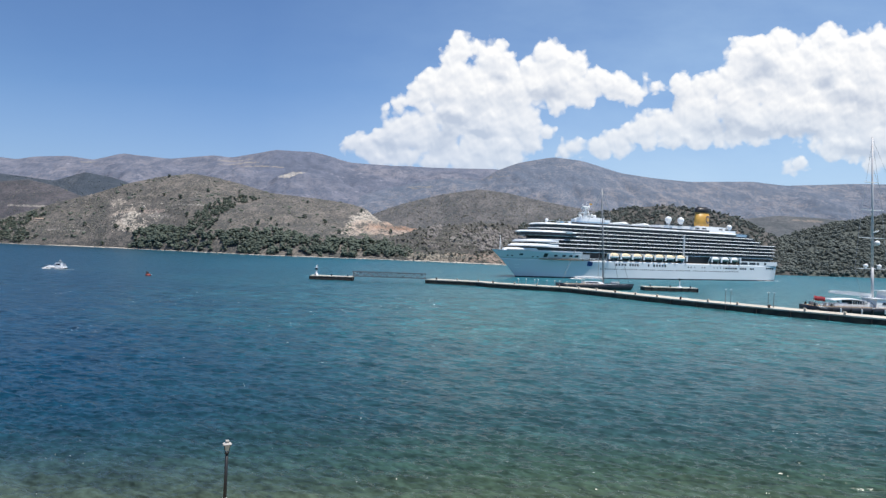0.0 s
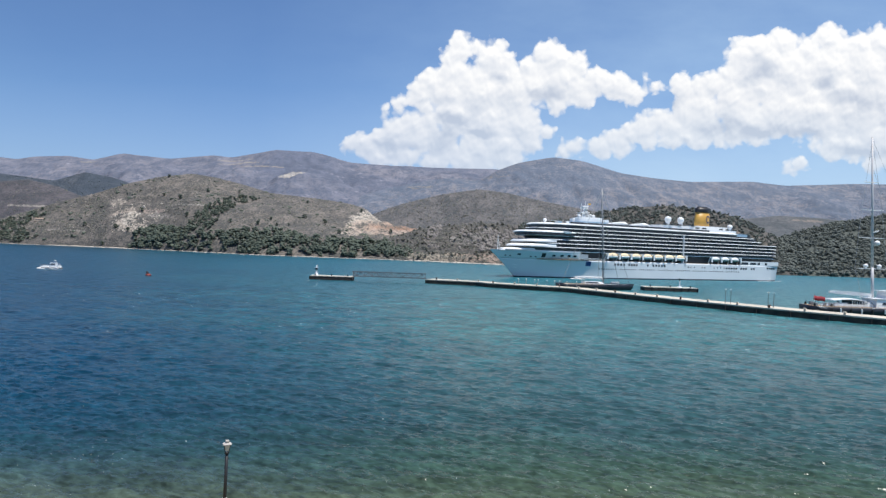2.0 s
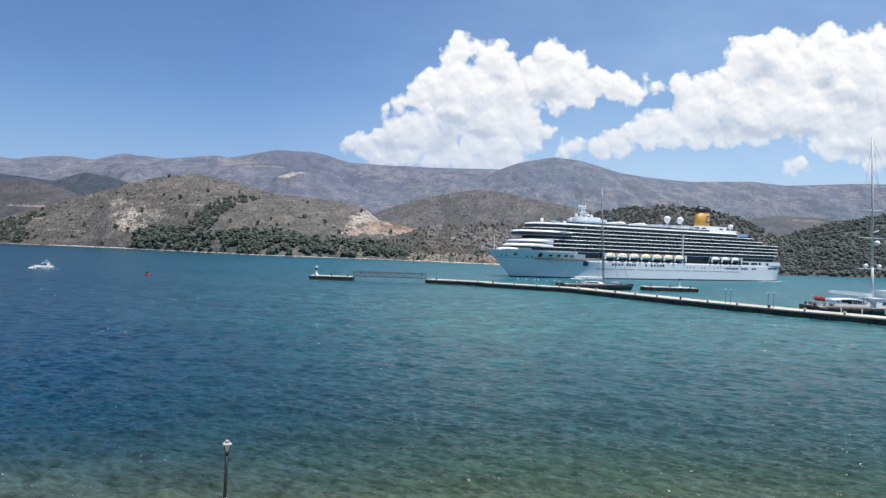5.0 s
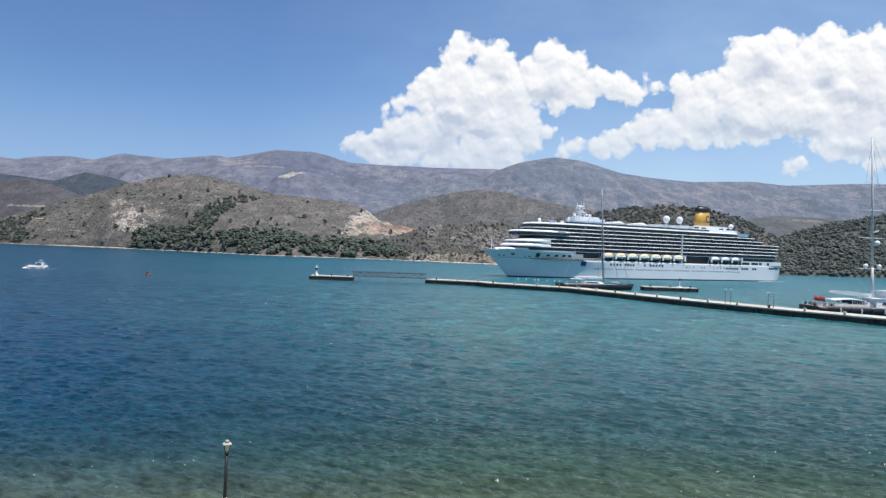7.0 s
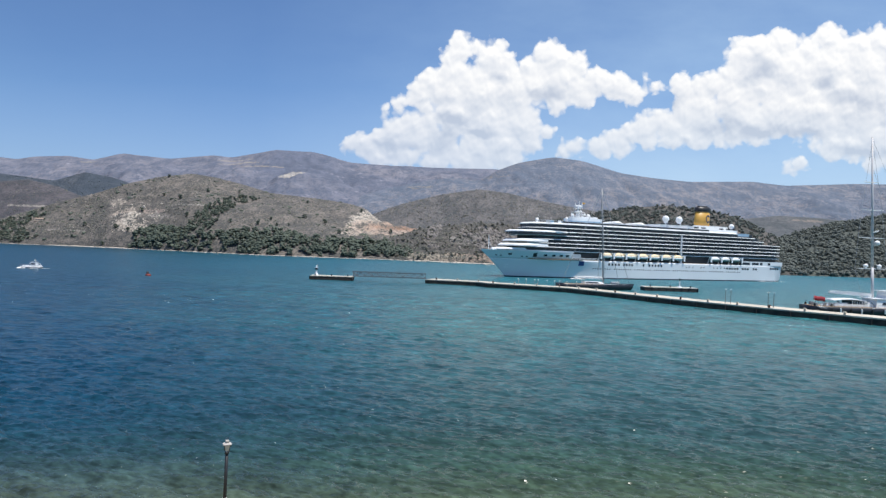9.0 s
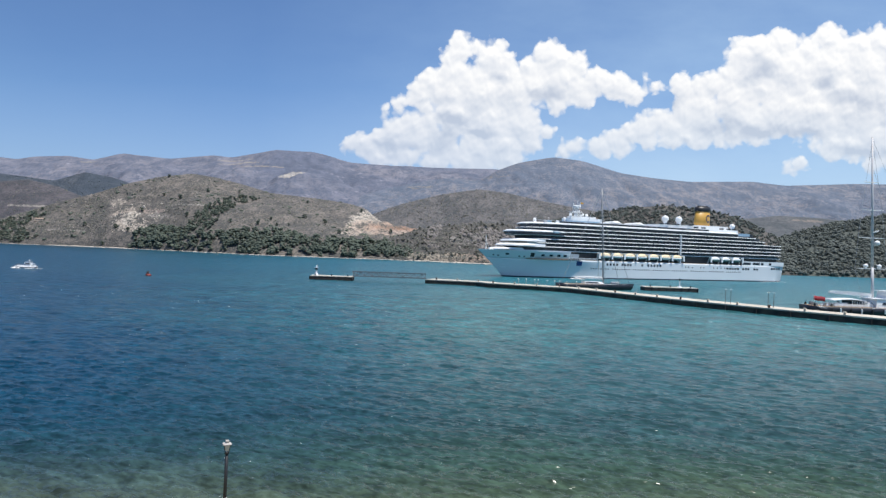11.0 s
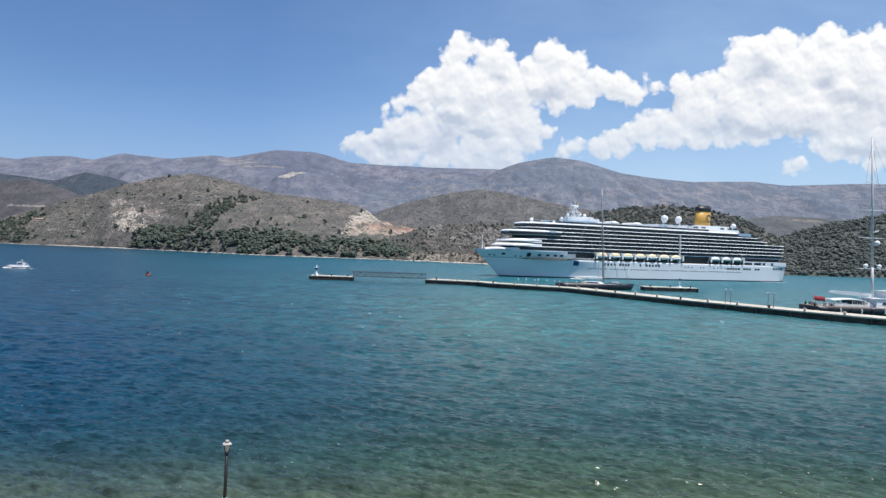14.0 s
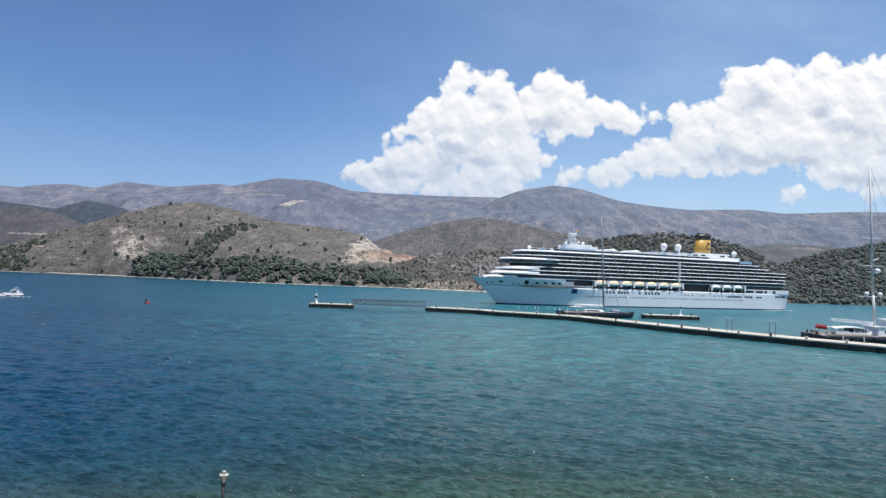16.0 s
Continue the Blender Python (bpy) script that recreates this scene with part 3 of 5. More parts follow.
def inside(polygon, a, e):
    hit = False
    for (a0, e0), (a1, e1) in zip(polygon, polygon[1:] + polygon[:1]):
        if (e0 > e) != (e1 > e) and a < a0 + (e - e0) / (e1 - e0) * (a1 - a0):
            hit = not hit
    return hit


def on_slope(grid, rng, count, keep):
    """Random places on a hillside for which keep(bearing, rise, share of the way up) holds."""
    rows, columns = grid.shape[:2]
    out = []
    for _ in range(count * 60):
        i, j = rng.uniform(0, rows - 1.001), rng.uniform(0, columns - 1.001)
        r, c, fi, fj = int(i), int(j), i % 1, j % 1
        p = grid[r, c] * (1 - fi) * (1 - fj) + grid[r + 1, c] * fi * (1 - fj) + grid[r, c + 1] * (1 - fi) * fj + grid[r + 1, c + 1] * fi * fj
        if p[2] > 0.5 and keep(p[0] / p[1], (p[2] - 18) / p[1], i / rows):
            out.append(p)
            if len(out) == count:
                break
    return np.array(out)


def wood(name, label, places, tall, rng, clumps, material, slim=1.0):
    """A far wood: trunks and uneven crowns of many clumps."""
    spots, sizes = [], []
    trunk_v, trunk_s = [], []
    for p in places:
        h = tall * rng.uniform(0.65, 1.2)
        wide = h * rng.uniform(0.42, 0.60) * slim
        trunk_v.append(p + np.array([0, 0, h * 0.2])), trunk_s.append((h * 0.03, h * 0.03, h * 0.35))
        for k in range(clumps):
            lift = rng.uniform(0.25, 0.98)
            spread = wide * math.sqrt(max(0.06, 1.0 - ((lift - 0.5) / 0.55) ** 2))
            turn = rng.uniform(0, 6.283)
            r = spread * rng.uniform(0.30, 0.85)
            size = wide * rng.uniform(0.24, 0.48)
            spots.append(p + np.array([r * math.cos(turn), r * math.sin(turn), h * lift]))
            sizes.append((size, size, size * rng.uniform(0.65, 0.95)))
    ob = strew(name, clump_template(1, 5), spots, sizes, material, rng, True)
    tagged(ob, label, "wood", kind="stuff")
    trunks = strew("trunks", clump_template(1, 6), trunk_v, trunk_s, bark, rng)
    trunks.parent = ob
    return ob


grow = np.random.default_rng(11)
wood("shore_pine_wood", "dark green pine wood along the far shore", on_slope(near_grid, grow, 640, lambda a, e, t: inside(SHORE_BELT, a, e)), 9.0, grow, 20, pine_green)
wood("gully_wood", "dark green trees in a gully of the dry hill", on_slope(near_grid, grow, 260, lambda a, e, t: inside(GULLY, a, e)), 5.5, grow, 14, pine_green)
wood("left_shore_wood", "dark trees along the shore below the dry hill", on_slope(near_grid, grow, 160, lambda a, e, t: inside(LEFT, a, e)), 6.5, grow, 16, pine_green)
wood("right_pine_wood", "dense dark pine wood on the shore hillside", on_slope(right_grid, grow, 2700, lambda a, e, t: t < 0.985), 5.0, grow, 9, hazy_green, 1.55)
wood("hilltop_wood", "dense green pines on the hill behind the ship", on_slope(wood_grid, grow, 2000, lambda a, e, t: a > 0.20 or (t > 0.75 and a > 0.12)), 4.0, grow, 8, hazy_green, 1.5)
wood("cliff_wood", "scattered trees on the rocky shore hill", on_slope(wood_grid, grow, 260, lambda a, e, t: a < 0.20), 4.5, grow, 14, scrub_green)


def bushes(name, label, grid, count, low, high, keep=lambda a, e, t: True, material=scrub_green):
    places = on_slope(grid, grow, count, keep)
    size = grow.uniform(low, high, len(places)) * grow.choice([0.6, 0.8, 1.0, 1.5], len(places))
    ob = strew(name, clump_template(1, 8), places, np.stack([size, size, size * grow.uniform(0.5, 0.8, len(places))], -1), material, grow)
    return tagged(ob, label, "scrub", kind="stuff")


def clumpy(a, e, t):
    return noise.noise(Vector((a * 26, e * 60, 2.2))) > -0.15


bare = lambda a, e: (abs(a + 0.487) < 0.045 and e < 0.062) or (-0.14 < a < -0.02 and e > 0.022)
bushes("hill_scrub", "dark evergreen bushes dotted over the dry hill", near_grid, 8500, 0.5, 1.35, lambda a, e, t: clumpy(a, e, t) and not bare(a, e))
bushes("large_bushes", "large dark green bushes on the dry hill", near_grid, 420, 1.8, 3.4, lambda a, e, t: not bare(a, e), pine_green)
bushes("cliff_scrub", "grey-green scrub over the rocky shore hill", wood_grid, 3600, 0.6, 1.5, lambda a, e, t: a < 0.3, scrub_green)
bushes("mid_hill_scrub", "low scrub dotted over the grey-brown hill", mid_grid, 3600, 0.7, 1.7)
bushes("left_hill_scrub", "low scrub on the brown hill", low_grid, 1400, 0.9, 1.7)
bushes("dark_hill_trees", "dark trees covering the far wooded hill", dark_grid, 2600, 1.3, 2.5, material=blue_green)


def outcrops(name, label, grid, count, low, high, keep, material):
    """Blocky rock showing through a slope."""
    places = on_slope(grid, grow, count, keep)
    size = grow.uniform(low, high, len(places)) * grow.choice([0.5, 0.8, 1.0, 1.6], len(places))
    ob = strew(name, clump_template(1, 14), places, np.stack([size * 1.2, size, size * grow.uniform(0.7, 1.5, len(places))], -1), material, grow)
    return tagged(ob, label, "rocks", kind="stuff")


grey_rock = surface("grey_rock", (0.26, 0.235, 0.215), (0.13, 0.12, 0.115), 0.95, 0.25, 1.2, 0.3)
outcrops("rock_outcrop", "grey weathered limestone crags on the shore hill", wood_grid, 1100, 0.9, 2.6, lambda a, e, t: -0.03 < a < 0.20 and 0.0 < e < 0.05 and noise.noise(Vector((a * 40, e * 60, 7.7))) > -0.05, grey_rock)
outcrops("stone_scatter", "pale stones scattered over the dry hill", near_grid, 3400, 0.3, 0.85, lambda a, e, t: t > 0.15 and noise.noise(Vector((a * 18, e * 50, 1.3))) > -0.1, surface("hill_stone", (0.34, 0.30, 0.26), (0.20, 0.18, 0.16), 0.95, 0.3, 1.5, 0.1))
outcrops("scar_boulders", "pale broken limestone below the hillside scar", near_grid, 90, 0.5, 1.5, lambda a, e, t: abs(a + 0.487) < 0.04 and 0.008 < e < 0.058, rock)


def shore_rocks():
    a = grow.uniform(-0.74, 0.30, 1500)
    y = np.array([shore_depth(k) for k in a]) + grow.normal(1, 2.5, len(a)) - 2
    size = grow.uniform(0.5, 1.5, len(a)) * np.where((a > -0.05) | ((a > -0.62) & (a < -0.5)), 1.5, 0.9)
    ob = strew("shore_rocks", clump_template(1, 9), np.stack([a * y, y, np.zeros(len(a)) + 0.3], -1), np.stack([size * 1.6, size, size * 0.8], -1), rock, grow)
    return tagged(ob, "pale limestone rocks along the far shore", "rocks", kind="stuff")


shore_rocks()


def hut(x, y, z, wide, wall, roof, label):
    ob = thing("hillside_house", label, "house", pose(x, y, z, 0, 0, 12))
    part("wall", box(bmesh.new(), -wide / 2, wide / 2, -3, 3, -2, 3.2), wall, ob)
    bm = loft(bmesh.new(), [[(-wide / 2 - 0.5, -3.5, 3.2), (-wide / 2 - 0.5, 3.5, 3.2), (-wide / 2 - 0.5, 0, 4.9)], [(wide / 2 + 0.5, -3.5, 3.2), (wide / 2 + 0.5, 3.5, 3.2), (wide / 2 + 0.5, 0, 4.9)]])
    part("roof", bm, roof, ob)
    for k in (-0.28, 0.05, 0.3):
        part("window", box(bmesh.new(), wide * k - 0.6, wide * k + 0.6, -3.05, -2.95, 0.6, 2.0), dark_glass, ob)


render_wall = surface("house_render", (0.55, 0.45, 0.36), (0.42, 0.33, 0.26), 0.9, 0.4, 3.0, 0.01)
tile_roof = surface("tile_roof", (0.40, 0.30, 0.23), (0.30, 0.22, 0.17), 0.9, 0.5, 3.0, 0.02)


def ground_at(grid, a, e):
    """The place on a hillside seen at a bearing and rise from the eye."""
    flat = grid.reshape(-1, 3)
    k = np.argmin((flat[:, 0] / flat[:, 1] - a) ** 2 + ((flat[:, 2] - 18) / flat[:, 1] - e) ** 2)
    return flat[k]


where = ground_at(near_grid, -0.639, 0.024)
hut(*where, 16, render_wall, tile_roof, "low stone-coloured house on the dry hillside")


# ---------------------------------------------------------------- single trees
def tree_model(name, label, tall, wide, clumps, seed):
    """A tapered trunk with limbs and an uneven crown of small clumps; stands at the origin."""
    rng = random.Random(seed)
    ob = thing(name, label, "tree")
    bm = rod(bmesh.new(), (0, 0, -1.0), (0.1, 0, tall * 0.55), tall * 0.035, tall * 0.018, 7)
    for k in range(5):
        turn, low = rng.uniform(0, 6.28), tall * rng.uniform(0.22, 0.5)
        rod(bm, (0, 0, low), (wide * 0.7 * math.cos(turn), wide * 0.7 * math.sin(turn), low + tall * 0.25), tall * 0.014, tall * 0.006, 5)
    part("trunk", bm, bark, ob)
    spots, sizes = [], []
    for k in range(clumps):
        lift = rng.uniform(0.2, 0.98)
        spread = wide * math.sqrt(max(0.05, 1 - ((lift - 0.52) / 0.54) ** 2)) * rng.uniform(0.2, 1.0)
        turn, size = rng.uniform(0, 6.28), wide * rng.uniform(0.2, 0.38)
        spots.append((spread * math.cos(turn), spread * math.sin(turn), tall * lift)), sizes.append((size, size, size * rng.uniform(0.6, 1.0) * (1 if wide > 2 else 2)))
    crown = strew("crown", clump_template(1, seed), spots, sizes, pine_green, np.random.default_rng(seed), True)
    crown.parent = ob
    return ob


def plant(bearings, grid, models, group):
    rng = random.Random(4)
    used = set()
    for model in models:
        model["group"] = group
    for a, e in bearings:
        model = rng.choice(models)
        x, y, z = ground_at(grid, a, e)
        m = pose(x, y, z, 0, 0, rng.uniform(0, 360)) @ Matrix.Scale(rng.uniform(0.7, 1.15), 4)
        if model not in used:
            used.add(model)
            model.matrix_basis = m
        else:
            copy_thing(model, m).matrix_basis = m


plant(LONE, near_grid, [tree_model("pine_tree", "lone dark green pine on the dry hillside", 7.5, 3.4, 40, s) for s in (1, 2, 3)], "lone pines")
plant(SLIM, near_grid, [tree_model("cypress_tree", "slim dark cypress near the far shore", 11.0, 1.5, 46, s) for s in (4, 5)], "cypresses")
# ---------------------------------------------------------------- cruise ship
# local space: x towards the bow, y to port, z up from the waterline
hull_white = surface("hull_white", (0.68, 0.71, 0.73), (0.62, 0.65, 0.67), 0.35, 0.03, 0.8, 0.004)
boot_top = surface("boot_top", (0.03, 0.04, 0.06), (0.02, 0.025, 0.035), 0.5, 0.2, 2.0, 0.004)
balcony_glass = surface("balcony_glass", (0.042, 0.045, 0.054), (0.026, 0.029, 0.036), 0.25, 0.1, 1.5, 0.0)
pale_glass = surface("pale_glass", (0.30, 0.45, 0.58), (0.22, 0.35, 0.48), 0.15, 0.2, 2.0, 0.0)
# near black: shade of the recessed decks put into the wall colour
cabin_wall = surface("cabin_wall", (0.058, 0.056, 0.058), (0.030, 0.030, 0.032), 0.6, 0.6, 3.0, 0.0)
funnel_yellow = surface("funnel_yellow", (0.56, 0.32, 0.065), (0.46, 0.26, 0.05), 0.45, 0.1, 1.0, 0.004)
logo_blue = surface("logo_blue", (0.03, 0.04, 0.10), (0.02, 0.03, 0.07), 0.4, 0.3, 2.0, 0.0)
door_blue = surface("door_blue", (0.02, 0.05, 0.20), (0.015, 0.035, 0.14), 0.4, 0.3, 2.0, 0.0)
boat_tan = surface("boat_tan", (0.84, 0.70, 0.47), (0.74, 0.60, 0.39), 0.5, 0.4, 2.0, 0.004)
steel_light = surface("steel_light", (0.50, 0.52, 0.55), (0.42, 0.44, 0.47), 0.5, 0.3, 2.0, 0.0)
deck_teak = surface("deck_teak", (0.34, 0.24, 0.15), (0.25, 0.17, 0.10), 0.7, 0.3, 4.0, 0.004)
tender_green = surface("tender_green", (0.10, 0.20, 0.18), (0.06, 0.13, 0.12), 0.4, 0.4, 2.0, 0.0)
# dark grey so the dividers sink into the balconies' painted shade
divider_grey = surface("divider_grey", (0.10, 0.105, 0.12), (0.06, 0.065, 0.08), 0.5, 0.3, 2.0, 0.0)
DECKS = [19.8, 22.6, 25.4, 28.2, 31.0, 33.8, 36.6]


def stem_at(z):
    return 122 + 20.5 * (max(z, 0.0) / 19.3) ** 1.15


def hull_half(u, z):
    """Half the hull's breadth at station u and height z."""
    full = 15 + 72 * min(max(z, 0) / 19.0, 1) ** 2.0
    wide = 16.0
    if u > full:
        k = min((u - full) / (stem_at(z) - full), 1)
        wide *= max(0.0, 1 - k ** 1.9) ** 0.85
    if u < -125:
        wide -= 1.6 * ((-125 - u) / 22) ** 2 * (1.2 - min(z, 14) / 20)
    return max(wide, 0.02)


def hull_ring(z, start, count=44):
    port = []
    for i in range(count):
        k = i / (count - 1)
        u = start + (stem_at(z) - start) * (1 - (1 - k) ** 1.6)
        port.append((u, hull_half(u, z) if i < count - 1 else 0.12, z))
    return port + [(x, -y, zz) for x, y, zz in reversed(port)]


def house_outline(aft, side, front, half, bow=9):
    """Plan of a deck house: square aft, rounded towards the bow."""
    port = [(aft, half)]
    for i in range(bow):
        a = i / (bow - 1) * math.pi / 2
        port.append((side + (front - side) * math.sin(a), half * math.cos(a) ** 0.62 if i < bow - 1 else 0.3))
    return port + [(x, -y) for x, y in reversed(port)]


def make_lifeboat(davit_material, shell, roof):
    boat = new("lifeboat")
    bm = bmesh.new()
    rings = []
    for i in range(11):
        k = -1 + 2 * i / 10
        w = 1.95 * max(0.05, 1 - abs(k) ** 3.2)
        d = 1.75 * max(0.15, 1 - abs(k) ** 4)
        rings.append([(k * 5.5, w * math.cos(a), -d * math.sin(a)) for a in [math.pi * j / 8 for j in range(9)]])
    loft(bm, rings)
    part("boat_hull", bm, shell, boat, "", True)
    bm = bmesh.new()
    rings = []
    for i in range(9):
        k = -1 + 2 * i / 8
        w = 1.85 * max(0.08, 1 - abs(k) ** 3.0)
        h = 2.1 * max(0.1, 1 - abs(k) ** 3.5)
        rings.append([(k * 5.3, w * math.cos(a), -0.75 + 1.45 * h * math.sin(a) ** 0.7) for a in [math.pi * j / 8 for j in range(9)]])
    loft(bm, rings)
    part("boat_canopy", bm, roof, boat, "", True)
    return boat


def make_cruise_ship():
    ship = thing("cruise_ship", "white cruise liner with a yellow funnel and tan lifeboats under way", "ship")
    bm = loft(bmesh.new(), [hull_ring(z, -145 - 2.2 * min(max(z, 0) / 14, 1) ** 0.6) for z in (-3, 0, 0.9, 3, 5.5, 8, 10.5, 12.5, 13.6)])
    hull = part("hull", bm, hull_white, ship, "white hull with flared bow", True)
    hull.data.materials.append(boot_top)
    for face in hull.data.polygons:
        if face.center.z < 0.85:
            face.material_index = 1
        if abs(face.normal.z) > 0.95:
            face.use_smooth = False
    bm = loft(bmesh.new(), [hull_ring(z, 74, 36) for z in (13.5, 15.2, 17, 18.6, 19.3)])
    part("forecastle", bm, hull_white, ship, "", True)
    bm = loft(bmesh.new(), [[(x, y * 1.015, zz) for x, y, zz in hull_ring(z, 74, 36)] for z in (19.1, 19.5)])
    part("bulwark_rail", bm, white_paint, ship)
    bm = bmesh.new()
    for y in (16, -16):
        box(bm, -147.0, -98, y - 0.9 if y > 0 else y, y if y > 0 else y + 0.9, 13.5, 16.9)
    box(bm, -147.3, -146.4, -15.6, 15.6, 13.5, 16.9)
    part("quarter_bulwark", bm, hull_white, ship)

    # promenade deck: recessed wall behind the boats, coloured dark for its shade
    part("promenade_deck", plate(bmesh.new(), house_outline(-146, 80, 112, 15.6), 13.5, 13.9), deck_teak, ship)
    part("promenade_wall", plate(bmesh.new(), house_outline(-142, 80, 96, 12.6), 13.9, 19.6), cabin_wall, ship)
    bm = bmesh.new()
    box(bm, 50, 76, 15.6, 15.9, 14.9, 15.2)
    box(bm, 50, 76, 15.65, 15.8, 14.2, 14.35)
    for i in range(14):
        rod(bm, (50 + 2 * i, 15.7, 13.9), (50 + 2 * i, 15.7, 15.1), 0.1)
    part("promenade_rail", bm, white_paint, ship)
    bm = bmesh.new()
    for k in range(60):
        ball(bm, random.uniform(-150, -118), 15.6 + random.uniform(0, 1.6), 0.05, random.uniform(0.5, 1.6), random.uniform(0.2, 0.5), 0.12, 1)
    tagged(part("stern_wash", bm, white_paint, ship, "thin white wash along the stern"), kind="stuff")

    # cabin decks
    fronts = [121, 118, 113, 112, 116, 111, 109]
    sides = [101, 101, 100, 98, 92, 88, 86]
    afts = [-143.5, -143.5, -143.5, -143.5, -143.5, -124, -113]
    for k, z in enumerate(DECKS):
        half = 14.8 if k == 0 else 16.0
        slab = loft(bmesh.new(), [[(x, y, h) for x, y in house_outline(afts[k] + d, sides[k] - d, fronts[k] - d, half - d)] for h, d in ((z - 0.30, 0), (z - 0.06, 0), (z + 0.16, 0.24))])
        part("deck_edge", slab, white_paint, ship)
        top = DECKS[k + 1] - 0.42 if k < 6 else 39.6
        back = afts[min(k + 1, 6)] + 2.0
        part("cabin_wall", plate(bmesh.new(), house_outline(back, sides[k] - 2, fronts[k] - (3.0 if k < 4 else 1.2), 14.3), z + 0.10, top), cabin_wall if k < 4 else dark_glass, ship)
        rail = bmesh.new()
        for y in (15.45, -15.53) if k else (14.25, -14.33):
            box(rail, back - 1.5, sides[k] - 4, y, y + 0.08, z + 0.10, z + 1.15)
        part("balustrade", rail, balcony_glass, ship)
        if k < 6:
            walls = bmesh.new()
            u = back + 1
            while u < sides[k] - 6:
                for y in (14.3, -15.7) if k else (14.2, -14.5):
                    box(walls, u, u + 0.22, y, y + (1.4 if k else 0.3), z + 0.10, z + 2.35)
                u += 3.6
            tagged(part("balcony_divider", walls, divider_grey, ship), kind="stuff")
    # white bow tiers
    for z, front, tall in ((19.9, 131, 1.5), (22.7, 126.0, 1.9), (26.0, 122.0, 2.0)):
        half, side = (15.9, 100) if z > 21 else (12, 108)
        rim = bmesh.new()
        loft(rim, [[(x, y, h) for x, y in house_outline(side - 4, side, front - back_by, half * shrink)] for h, back_by, shrink in ((z, 0, 1), (z + tall * 0.4, 0.3, 1), (z + tall, 3.4, 0.97))])
        part("bow_tier", rim, white_paint, ship, "white curved tier below the bridge")
    part("bridge_window", plate(bmesh.new(), house_outline(82, 96, 118.6, 16.6), 31.2, 33.5), dark_glass, ship, "dark slanted band of bridge windows")
    bm = bmesh.new()
    loft(bm, [[(x, y, h) for x, y in house_outline(80, 95, 119.6 - d, 16.8 - d)] for h, d in ((33.1, 0), (33.6, 0), (34.6, 2.4))])
    box(bm, 84.6, 90.6, -17.9, 17.9, 33.5, 34.1, 0.1)
    part("bridge_roof", bm, white_paint, ship)
    for y in (16.2, -19.4):
        part("bridge_wing", box(bmesh.new(), 85.3, 90.0, y if y > 0 else y + 1.8, y + 1.4 if y > 0 else y + 3.2, 32.7, 33.5, 0.1), white_paint, ship)

    # lido deck roof and the row of windows under it
    lido = loft(bmesh.new(), [[(x, y, h) for x, y in house_outline(-92 + d, 84 - d, 108 - d, 16.0 - d)] for h, d in ((39.2, 0), (39.6, 0), (40.5, 1.7))])
    part("lido_roof", lido, white_paint, ship)
    bm = bmesh.new()
    for y in (15.0, -15.1):
        box(bm, -60, 84, y, y + 0.1, 40.5, 41.7)
    part("wind_screen", bm, balcony_glass, ship)
    part("aft_terrace", plate(bmesh.new(), house_outline(-107, -95, -90, 14.5), 37.2, 40.1), pale_glass, ship, "pale blue glass screens of the aft terrace")
    part("aft_house", plate(bmesh.new(), house_outline(-119, -100, -90, 14.0), 34.2, 36.4), dark_glass, ship)
    # tower between the two cabin blocks
    for y in (14.0, -16.2):
        part("stair_tower", box(bmesh.new(), -31.0, -29.4, y, y + 2.2, 13.6, 36.4, 0.1), steel_light, ship)

    # houses on the top deck
    part("sun_deck_house", plate(bmesh.new(), house_outline(35, 60, 72, 10), 40.5, 43.0), pale_glass, ship, "pale blue glazed house below the mast")
    bm = bmesh.new()
    plate(bm, house_outline(42, 60, 70, 8.5), 43.0, 45.2)
    plate(bm, house_outline(46, 58, 66, 6.5), 45.2, 46.6)
    part("mast_house", bm, white_paint, ship)
    bm = bmesh.new()
    rod(bm, (60, 0, 46.0), (59.4, 0, 51), 1.5, 1.1, 10)
    rod(bm, (59.4, 0, 50.5), (59.0, 0, 55.4), 0.8, 0.55, 8)
    rod(bm, (55.5, 0, 55.2), (62.5, 0, 55.2), 0.35)
    box(bm, 56.5, 61.5, -1.6, 1.6, 54.4, 54.7)
    rod(bm, (56.0, 0, 55.2), (56.0, 0, 57.6), 0.18)
    rod(bm, (62.2, 0, 55.2), (62.2, 0, 57.0), 0.18)
    for y in (-2.4, 2.4):
        rod(bm, (56.5, y, 46.0), (58.6, y * 0.4, 54.0), 0.30)
        rod(bm, (63.5, y, 46.0), (60.2, y * 0.4, 54.0), 0.30)
        for z in (48.2, 51.0):
            rod(bm, (57.2, y * 0.8, z), (62.2, y * 0.7, z + 1.6), 0.18)
    box(bm, 54.6, 61, -1.0, 1.0, 47.4, 47.8)
    rod(bm, (55.0, -3.0, 48.6), (55.0, 3.0, 48.6), 0.32)
    ball(bm, 63.4, -2.2, 48.6, 1.0)
    ball(bm, 55.2, 2.4, 48.4, 1.0)
    box(bm, 56, 64, -3, 3, 50.0, 50.4)
    box(bm, 57, 62, -2.4, 2.4, 53.2, 53.6)
    rod(bm, (60, -4, 50.8), (60, 4, 50.8), 0.3)
    rod(bm, (61, -2.8, 54.2), (61, 2.8, 54.2), 0.25)
    rod(bm, (58.5, 0, 56), (58.5, 0, 59), 0.12)
    part("radar_mast", bm, white_paint, ship, "white radar mast")
    part("signal_flag", box(bmesh.new(), 53.2, 56.0, -0.03, 0.03, 56.6, 57.8), funnel_yellow, ship, "small yellow signal flag")
